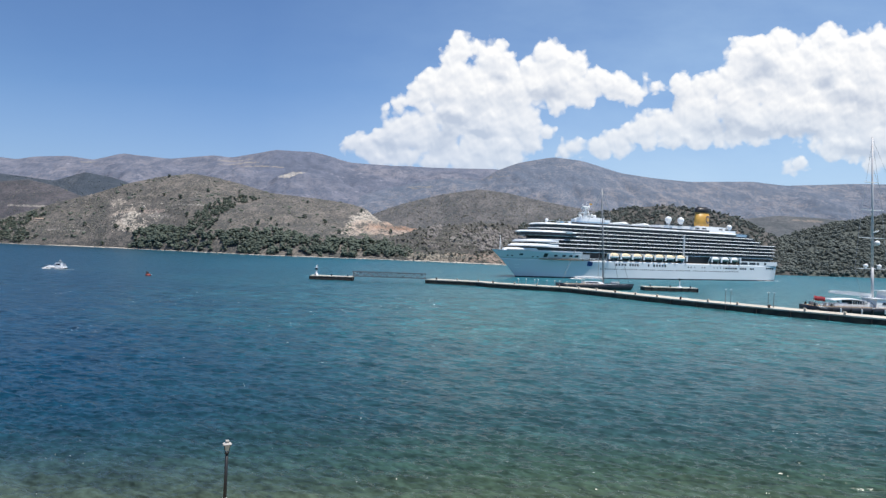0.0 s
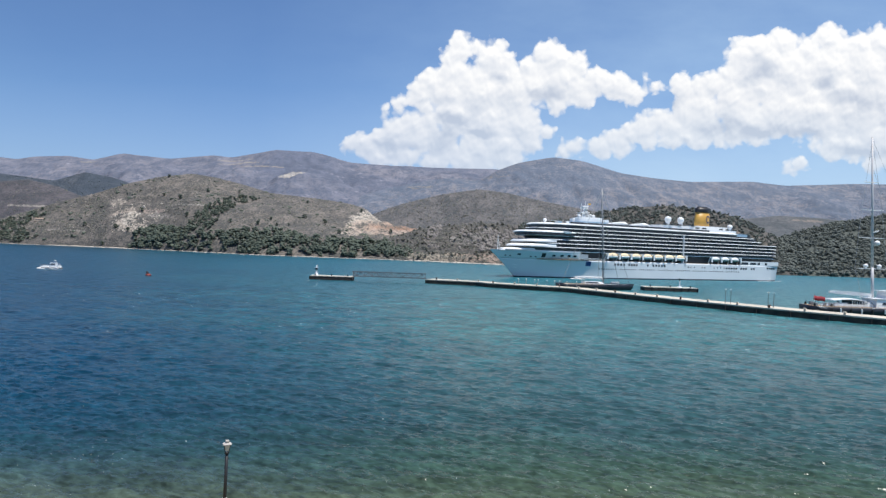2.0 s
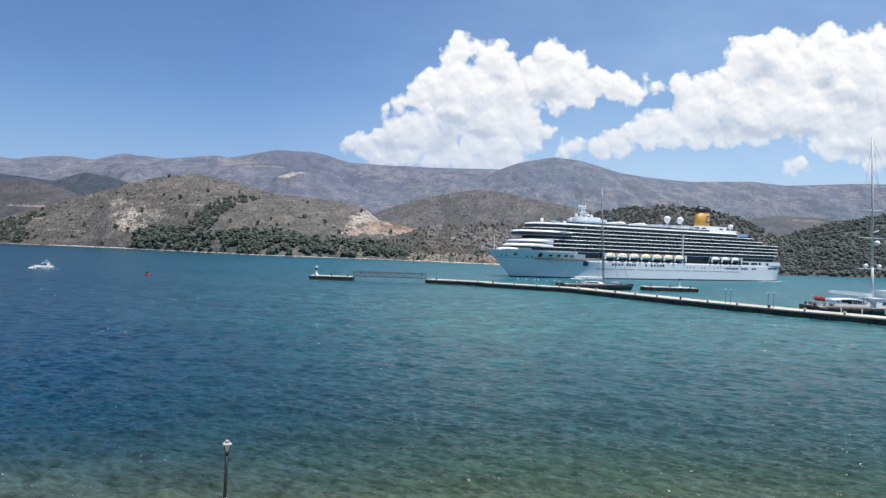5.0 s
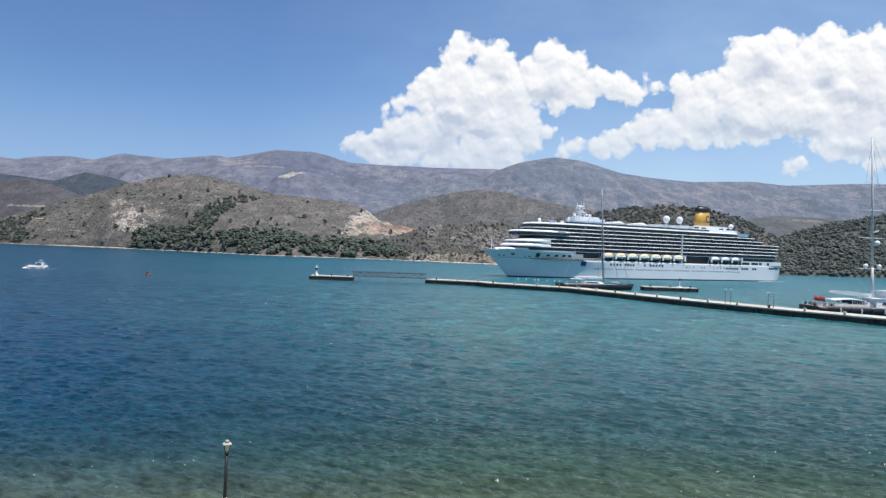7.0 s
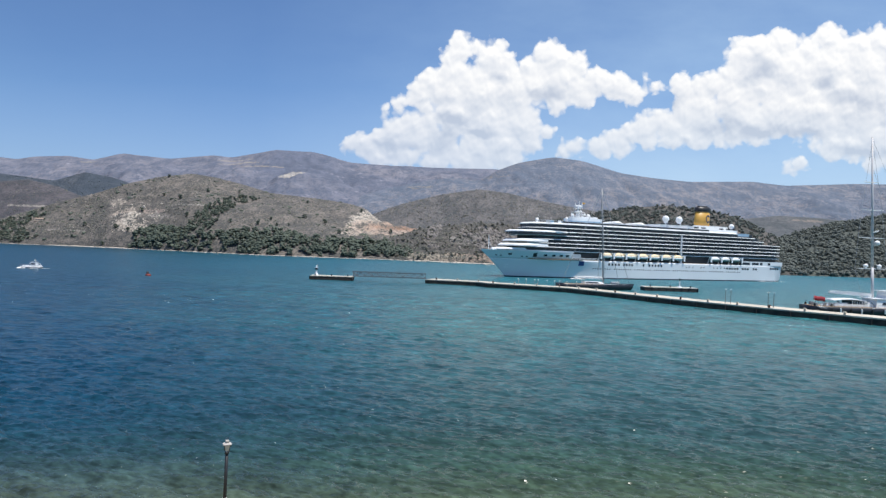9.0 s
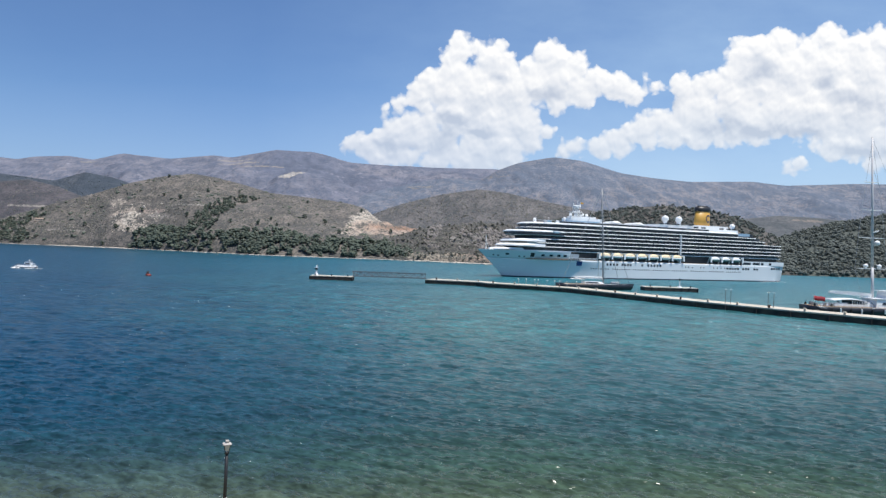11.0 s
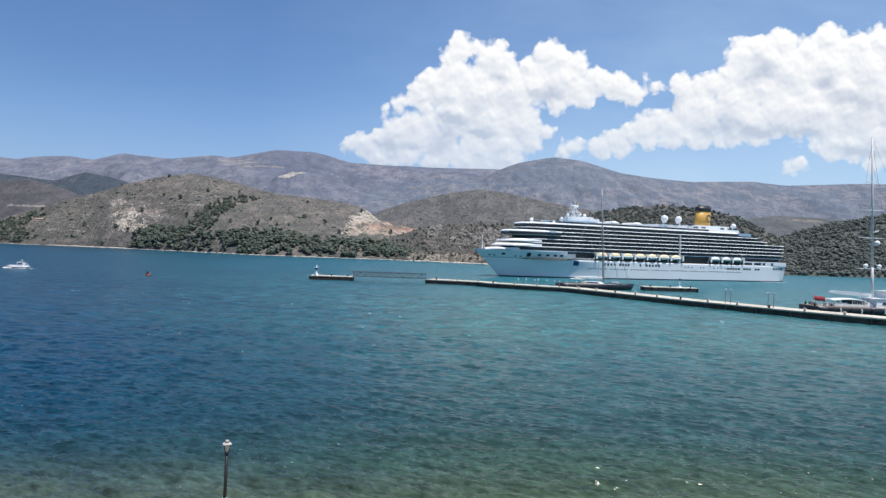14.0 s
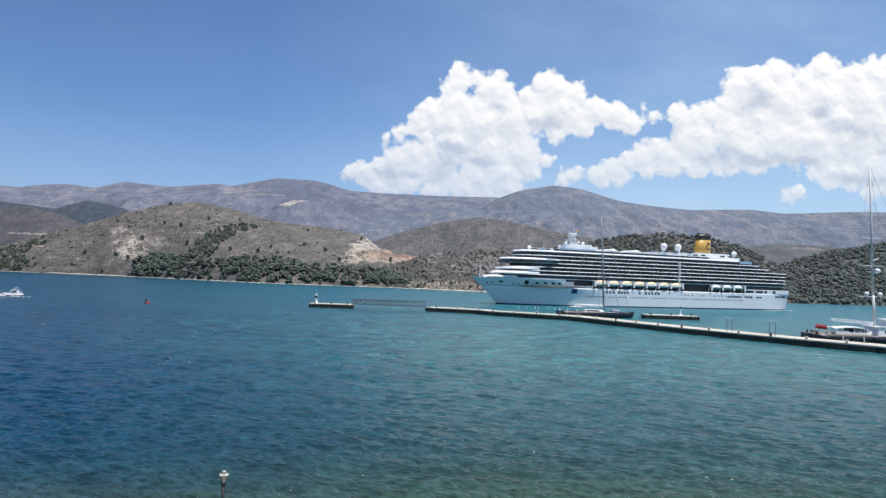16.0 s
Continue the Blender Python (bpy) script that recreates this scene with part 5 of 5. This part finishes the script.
def sloop():
    ob = thing("sailing_yacht", "dark-hulled sailing yacht with one tall mast moored behind the pier", "yacht", pose(80.3, 328.0, 0, 0, 0, 14))
    part("hull", boat_hull(43, 8.4, 3.0), navy_paint, ob, "glossy dark hull", True)
    part("deck", plate(bmesh.new(), [(-20.4, 3.3), (-5, 4.1), (6, 3.6), (16, 1.6), (20.0, 0.1), (16, -1.6), (6, -3.6), (-5, -4.1), (-20.4, -3.3)], 3.0, 3.12), deck_teak, ob)
    part("rail", plate(bmesh.new(), [(-20.6, 3.45), (-5, 4.25), (6, 3.75), (16, 1.75), (20.5, 0.15), (16, -1.75), (6, -3.75), (-5, -4.25), (-20.6, -3.45)], 2.9, 3.05), white_paint, ob)
    part("deckhouse", rounded_house(-8, 4, 2.3, 3.1, 4.2), white_paint, ob)
    part("deckhouse_window", rounded_house(-7.5, 3.2, 2.36, 3.5, 4.0), dark_glass, ob)
    part("cockpit_awning", box(bmesh.new(), -15, -8, -2.6, 2.6, 5.3, 5.5, 0.08), sail_white, ob)
    for x in (-14.6, -8.4):
        for y in (-2.4, 2.4):
            part("awning_pole", rod(bmesh.new(), (x, y, 3.1), (x, y, 5.3), 0.06), steel_grey, ob)
    part("dinghy", boat_hull(5, 2, 0.8), sail_white, ob).matrix_basis = pose(10.5, 0, 3.4)
    mast = part("mast", rod(bmesh.new(), (3.6, 0, 3.0), (1.2, 0, 52.5), 0.42, 0.26, 10), spar_grey, ob, "tall grey mast", True)
    for z, w in ((16, 3.2), (27, 2.6), (38, 2.0)):
        x = 3.6 - 2.4 * (z - 3) / 49.5
        part("spreader", rod(bmesh.new(), (x, -w, z), (x, w, z), 0.07), steel_grey, mast)
    part("boom", rod(bmesh.new(), (3.2, 0, 5.6), (-13.0, 0, 6.2), 0.3, 0.22), white_paint, ob)
    part("furled_sail", rod(bmesh.new(), (2.8, 0, 6.2), (-12.2, 0, 6.6), 0.45, 0.3, 10), sail_white, ob, "", True)
    rigging(ob, [((1.3, 0, 52), (18.8, 0, 3.4)), ((1.8, 0, 40), (13, 0, 3.2)), ((1.2, 0, 52), (-20, 0, 3.2)), ((1.3, 0, 51), (2.6, 4, 3.1)), ((1.3, 0, 51), (2.6, -4, 3.1))], steel_grey, 0.10)
    for k in range(9):
        x = -19 + k * 4
        for y in (-3.4, 3.4):
            if x < 8:
                part("stanchion", rod(bmesh.new(), (x, y, 3.1), (x, y, 4.0), 0.04, sides=5), steel_grey, ob)
    return ob


def big_yacht():
    rng_gear = random.Random(8)
    ob = thing("sailing_yacht", "large dark-hulled sailing yacht with tall pale mast and red ensign", "yacht", pose(155.0, 223.5, 0, 0, 0, 1.5))
    part("hull", boat_hull(53, 10.5, 2.9), navy_paint, ob, "glossy dark hull", True)
    outline = [(-26.3, 4.1), (-6, 5.1), (8, 4.4), (20, 2.0), (25, 0.1), (20, -2.0), (8, -4.4), (-6, -5.1), (-26.3, -4.1)]
    part("rail", plate(bmesh.new(), [(x * 1.006, y * 1.03) for x, y in outline], 2.75, 2.98), white_paint, ob)
    part("deck", plate(bmesh.new(), outline, 2.98, 3.08), deck_teak, ob)
    part("deckhouse", rounded_house(-4.4, 17, 4.2, 3.05, 6.0), white_paint, ob)
    part("deckhouse_window", rounded_house(-2.2, 16.0, 4.24, 4.1, 5.2), dark_glass, ob)
    part("deckhouse_roof", box(bmesh.new(), -5.4, 14, -4.3, 4.3, 6.0, 6.25, 0.1), white_paint, ob)
    part("wheelhouse", rounded_house(0.4, 10, 2.8, 6.25, 8.7), white_paint, ob)
    part("wheelhouse_window", rounded_house(0.7, 9.6, 2.86, 7.1, 8.1), dark_glass, ob)
    part("wheelhouse_roof", box(bmesh.new(), -0.4, 9.4, -3.1, 3.1, 8.7, 8.9, 0.08), white_paint, ob)
    arch = [[(-18.6 + 11.4 * k / 8, y, 5.15 + 0.55 * (1 - (k / 4 - 1) ** 2) - 0.02 * y * y + up) for y, up in ((-3.2, 0), (0, 0), (3.2, 0), (3.2, 0.2), (0, 0.25), (-3.2, 0.2))] for k in range(9)]
    part("cockpit_roof", loft(bmesh.new(), arch), white_paint, ob, "white hard top over the cockpit")
    for x in (-16.4, -11.8, -7.4):
        for y in (-2.9, 2.9):
            part("roof_post", rod(bmesh.new(), (x, y, 3.05), (x, y, 5.35), 0.08), white_paint, ob)
    part("coaming", box(bmesh.new(), -18.5, -6.5, -3.4, 3.4, 3.05, 3.9, 0.15), white_paint, ob)
    part("cockpit_glass", box(bmesh.new(), -12, -7.5, -2.7, 2.7, 3.9, 5.2, 0.1), dark_glass, ob)
    for k in range(6):
        part("window_post", box(bmesh.new(), -11.9 + 0.86 * k, -11.75 + 0.86 * k, -2.76, -2.68, 3.9, 5.2), white_paint, ob)
    for k, x in enumerate((-20.5, -17.5, -13.8, -10.2, -6.4, -2.0)):
        part("hull_fender", rod(ball(ball(bmesh.new(), x, -5.2 - 0.03 * k, 2.4, 0.26, 0.26, 0.2), x, -5.2 - 0.03 * k, 1.1, 0.26, 0.26, 0.2), (x, -5.2 - 0.03 * k, 1.1), (x, -5.2 - 0.03 * k, 2.4), 0.26), sail_white if k % 2 else rubber, ob)
    part("seat_cushion", box(bmesh.new(), -18.2, -13.4, -2.6, -1.9, 3.9, 4.35, 0.1), sail_white, ob)
    part("steering_pedestal", rod(box(bmesh.new(), -16.0, -15.4, -1.4, -0.8, 3.05, 4.5, 0.08), (-15.9, -1.1, 4.4), (-15.75, -1.1, 4.45), 0.55, 0.55, 14), steel_grey, ob)
    part("swim_platform", box(bmesh.new(), -28.4, -26.2, -3.4, 3.4, 0.5, 0.8, 0.1), deck_teak, ob)
    part("gangway", box(bmesh.new(), -25.4, -24.6, -9.0, -4.0, 2.7, 2.85), steel_grey, ob)
    for x, y, tall in ((-25.6, -3.4, 1.5), (-23.4, -3.7, 1.2), (-21.4, -3.6, 1.4), (-25.2, 2.6, 1.6), (-20.0, -3.8, 1.1)):
        part("outboard_gear", rod(box(bmesh.new(), x - 0.3, x + 0.3, y - 0.25, y + 0.25, 3.05, 3.05 + tall * 0.55, 0.08), (x, y, 3.5), (x + 0.2, y, 3.05 + tall), 0.09), rng_gear.choice([rubber, white_paint, weathered_steel]), ob)
    part("cabin_top", rounded_house(-7, -1.5, 3.2, 3.05, 4.6), white_paint, ob)
    for x, y, r in ((-24.6, -2.6, 0.5), (-22.6, -3.0, 0.42), (-20.6, -2.2, 0.55), (-24.0, 1.2, 0.6), (-19.0, -3.0, 0.4)):
        part("deck_locker", box(bmesh.new(), x - r, x + r, y - r, y + r, 3.05, 3.05 + 2 * r, 0.12), steel_grey, ob)
    for k in range(11):
        part("stanchion", rod(bmesh.new(), (-25.5 + 2.4 * k, -4.25 - 0.05 * k, 3.05), (-25.5 + 2.4 * k, -4.25 - 0.05 * k, 4.05), 0.045, sides=5), steel_grey, ob)
    part("guard_rail", rod(bmesh.new(), (-25.6, -4.25, 4.0), (-1.5, -4.8, 4.0), 0.04, sides=5), steel_grey, ob)
    staff = part("ensign_staff", rod(bmesh.new(), (-23.2, 0, 3.05), (-24.2, 0, 7.2), 0.06), white_paint, ob)
    bm = bmesh.new()
    cloth = [[(-24.0 + 0.38 * i, 0.14 * math.sin(i * 0.9), 6.35 - 0.035 * i + 0.06 * math.sin(i * 1.1) - 1.55 * j) for j in (0, 1)] for i in range(12)]
    loft(bm, [[a, b, (b[0], b[1] + 0.03, b[2]), (a[0], a[1] + 0.03, a[2])] for a, b in cloth])
    part("ensign", bm, flag_red, staff, "red ensign spread from its staff", True)
    mast = part("mast", rod(rod(bmesh.new(), (-2.9, 0, 5.8), (-3.3, 0, 17), 0.50, 0.46, 12), (-3.3, 0, 17), (-4.8, 0, 63), 0.44, 0.26, 12), mast_paint, ob, "tall pale grey mast", True)
    for z, w in ((16.3, 6.6), (27.2, 5.4), (37.0, 4.6), (46.8, 3.6), (55.5, 1.6)):
        x = -3.3 - 1.5 * (z - 17) / 46
        part("spreader", loft(bmesh.new(), [[(x - w, -0.9, z + 0.2), (x - w, -0.7, z + 0.2), (x - w, -0.7, z + 0.32), (x - w, -0.9, z + 0.32)],
                                            [(x, -0.25, z), (x, 0.25, z), (x, 0.25, z + 0.3), (x, -0.25, z + 0.3)], [(x + w, 0.7, z + 0.2), (x + w, 0.9, z + 0.2), (x + w, 0.9, z + 0.32), (x + w, 0.7, z + 0.32)]]), white_paint, mast)
    for x, z, r in ((-5.9, 17.5, 0.75), (-1.1, 17.4, 0.75), (-2.1, 25.6, 0.95)):
        part("radome", ball(bmesh.new(), x, -0.4, z, r, r, r * 0.95, 3), white_paint, mast, "", True)
    part("radar_arm", rod(rod(bmesh.new(), (-3.4, 0, 24.6), (-2.1, -0.4, 24.8), 0.12), (-3.5, 0, 29.2), (-1.7, -0.4, 29.9), 0.2), white_paint, mast)
    part("boom", loft(bmesh.new(), [[(x, y, h) for x, y, h in ((u, -0.35, z), (u, 0.35, z), (u, 0.55 * k, z + k), (u, -0.55 * k, z + k))] for u, z, k in ((-3.5, 6.6, 1.1), (-10, 6.95, 1.25), (-16, 7.3, 1.05), (-18.5, 7.5, 0.7))]), white_paint, ob, "white boom with stowed sail")
    rigging(ob, [((-4.8, 0, 62.5), (22, 0, 3.2)), ((-4.4, 0, 52), (17, 0, 3.2)), ((-4.8, 0, 62), (-8.4, -0.9, 37.2)), ((-8.4, -0.9, 37.2), (-9.3, -0.9, 27.4)),
                 ((-9.3, -0.9, 27.4), (-10.2, -0.9, 16.5)), ((-10.2, -0.9, 16.5), (-9, -4.6, 3.1)), ((-4.8, 0, 62), (0.2, 0.9, 37.2)), ((0.2, 0.9, 37.2), (2.6, 0.9, 16.5)), ((2.6, 0.9, 16.5), (2, -4.4, 3.1))], stay_grey, 0.045)
    return ob


sloop()
big_yacht()


# ---------------------------------------------------------------- small craft and buoy
def motor_boat():
    ob = thing("motor_boat", "small white motor boat with a cabin and canopy under way", "boat")
    part("hull", boat_hull(11.2, 3.6, 1.1, 0.5, count=14), white_paint, ob, "", True)
    part("rubbing_strake", boat_hull(11.26, 3.68, 0.40, 0.1, count=14), navy_paint, ob).location = (0, 0, 0.35)
    part("cabin", rounded_house(-3.4, 0.9, 1.4, 1.2, 3.5, 0.6), white_paint, ob)
    part("cabin_window", rounded_house(-3.1, 0.7, 1.46, 2.2, 2.9, 0.6), dark_glass, ob)
    part("cabin_roof", box(bmesh.new(), -3.4, -0.4, -1.4, 1.4, 3.5, 3.62, 0.06), white_paint, ob)
    part("fore_cabin", rounded_house(0.6, 4.4, 1.1, 1.2, 1.75, 0.5), white_paint, ob)
    part("mast", rod(bmesh.new(), (-2.1, 0, 3.6), (-2.3, 0, 5.4), 0.1, 0.06), steel_grey, ob)
    part("radar", box(bmesh.new(), -2.9, -1.7, -0.5, 0.5, 4.3, 4.6, 0.08), white_paint, ob)
    part("stern_arch", rod(rod(rod(bmesh.new(), (-4.2, -1.4, 1.2), (-4.4, -1.4, 2.7), 0.09), (-4.2, 1.4, 1.2), (-4.4, 1.4, 2.7), 0.09), (-4.4, -1.4, 2.7), (-4.4, 1.4, 2.7), 0.09), white_paint, ob)
    part("engine_box", box(bmesh.new(), -5.4, -3.6, -1.0, 1.0, 1.2, 1.9, 0.1), white_paint, ob)
    for x in (3.2, 4.4, 5.6):
        part("stanchion", rod(bmesh.new(), (x, -0.9 + 0.1 * x / 2, 1.3), (x, -0.9 + 0.1 * x / 2, 2.1), 0.04, sides=5), steel_grey, ob)
    part("pulpit_rail", rod(bmesh.new(), (3.0, -0.8, 2.1), (6.0, -0.1, 2.2), 0.05, sides=5), steel_grey, ob)
    bm = bmesh.new()
    for k in range(26):
        ball(bm, random.uniform(-9, 6), random.choice((-1, 1)) * random.uniform(1.4, 2.2), 0.0, random.uniform(0.3, 0.9), random.uniform(0.15, 0.35), 0.1, 1)
    for k in range(34):
        ball(bm, random.uniform(2.5, 6.4), random.uniform(-2.2, 2.0), 0.1, random.uniform(0.4, 1.1), random.uniform(0.3, 0.7), random.uniform(0.15, 0.6), 1)
    part("bow_wave", bm, sail_white, ob, "broken white wash along the hull")
    return ob


boat = motor_boat()
buoy = thing("mooring_buoy", "red mooring buoy with a dark top afloat", "buoy", pose(-145.6, 313.5, 0))
part("float", loft(bmesh.new(), [[(r * math.cos(k * math.pi / 8), r * math.sin(k * math.pi / 8), z) for k in range(16)] for r, z in ((0.9, -0.6), (1.35, 0.0), (1.35, 0.5), (0.9, 0.9))]), buoy_red, buoy, "", True)
part("top_mark", rod(rod(bmesh.new(), (-0.4, 0, 0.8), (-0.4, 0, 1.5), 0.62, 0.55), (-0.4, 0, 1.5), (-0.4, 0, 2.2), 0.72, 0.35), black_paint, buoy)

# ---------------------------------------------------------------- near shore
n = Nodes("near_shore_ground")
p = n.place("Position")
near_shore = n.finish(n.mix(n.noise(p, 0.4, 6), (0.30, 0.26, 0.20), (0.10, 0.12, 0.06)), 0.95, n.bump(n.noise(p, 2.0, 4), 0.1))
profile = [(36.0, -2.5), (34.6, 3.0), (34.4, 3.4), (24, 4.0), (14, 8.3), (6, 13.2), (1, 16.0), (-3, 16.3), (-60, 24), (-500, 70), (-4900, 240)]
wide = [-4800, -1500, -500, -200, -90, -45, -20, 0, 20, 45, 90, 200, 500, 1500, 4800]
corners = [(x, y, z) for y, z in profile for x in wide]
tagged(raw_mesh("ground", corners, grid_faces(len(profile), len(wide)), near_shore, False), "sloping shore ground with dry grass and earth", "ground", kind="structure")


def street_lantern():
    ob = thing("street_lantern", "black lantern post with a pale square cap by the water", "street lamp", pose(-10.94, 33.0, 3.37, 0, 0.7, 0))
    cap_metal = surface("cap_metal", (0.46, 0.44, 0.42), (0.33, 0.31, 0.29), 0.6, 2.0, 12.0, 0.002)
    frost = surface("lantern_glass", (0.55, 0.54, 0.48), (0.42, 0.41, 0.37), 0.3, 2.0, 8.0, 0.0)
    part("post", rod(rod(rod(bmesh.new(), (0, 0, 0), (0, 0, 0.35), 0.16, 0.12, 14), (0, 0, 0.35), (0, 0, 3.75), 0.088, 0.082, 14), (0, 0, 3.6), (0, 0, 3.72), 0.11, 0.11, 14), black_paint, ob, "", True)
    part("collar", rod(bmesh.new(), (0, 0, 1.12), (0, 0, 1.30), 0.105, 0.10, 14), white_paint, ob, "worn white collar")
    lantern = new("lantern")
    lantern.parent = ob
    lantern.matrix_basis = pose(0, 0, 3.72, 0, 0, 24)
    square = lambda r, z: [(r, r, z), (-r, r, z), (-r, -r, z), (r, -r, z)]
    part("glass", loft(bmesh.new(), [square(0.085, 0.0), square(0.150, 0.36)]), frost, lantern)
    for sx in (-1, 1):
        for sy in (-1, 1):
            part("glazing_bar", rod(bmesh.new(), (0.088 * sx, 0.088 * sy, 0), (0.155 * sx, 0.155 * sy, 0.37), 0.016, 0.016, 6), black_paint, lantern)
    part("base_ring", loft(bmesh.new(), [square(0.10, -0.04), square(0.10, 0.02)]), black_paint, lantern)
    part("cap", loft(bmesh.new(), [square(0.205, 0.36), square(0.215, 0.40), square(0.10, 0.45)]), cap_metal, lantern, "pale weathered cap")
    part("vent", loft(bmesh.new(), [square(0.07, 0.45), square(0.075, 0.53)]), steel_grey, lantern)
    part("finial", loft(bmesh.new(), [square(0.095, 0.53), square(0.09, 0.58), square(0.03, 0.60)]), cap_metal, lantern)
    return ob


street_lantern()


# ---------------------------------------------------------------- what moves
def motions():
    walk(cruise_ship, [(0.0, pose(162.4, 517.0, 0, 0, 0, 206.80)), (4.0, pose(160.0, 513.0, 0, 0, 0, 205.75)), (8.0, pose(157.4, 509.8, 0, 0, 0, 204.45)),
                       (12.0, pose(155.2, 507.4, 0, 0, 0, 202.80)), (16.0, pose(153.6, 506.2, 0, 0, 0, 200.90))])
    walk(boat, [(0.0, pose(-212.2, 347.5, 0, 0, 0, 184)), (4.0, pose(-217.2, 346.0, 0, 1, 0, 185)), (8.0, pose(-222.2, 344.0, 0, -1, 0, 185)),
                (12.0, pose(-226.2, 341.0, 0, 1, 0, 186)), (16.0, pose(-229.6, 338.0, 0, 0, 0, 187))])
    walk(buoy, [(0.0, pose(-145.6, 313.5, 0)), (4.0, pose(-145.5, 313.5, 0.05, 3, -3, 5)), (8.0, pose(-145.6, 313.5, -0.05, -3, 2, 8)), (12.0, pose(-145.4, 313.4, 0.05, 2, 3, 12)), (16.0, pose(-145.5, 313.5, 0, 0, 0, 15))])
    walk(sea, [(0.0, pose(-9, 0, 0)), (8.0, pose(0, 0.5, 0)), (16.0, pose(9, 1.0, 0))])


motions()
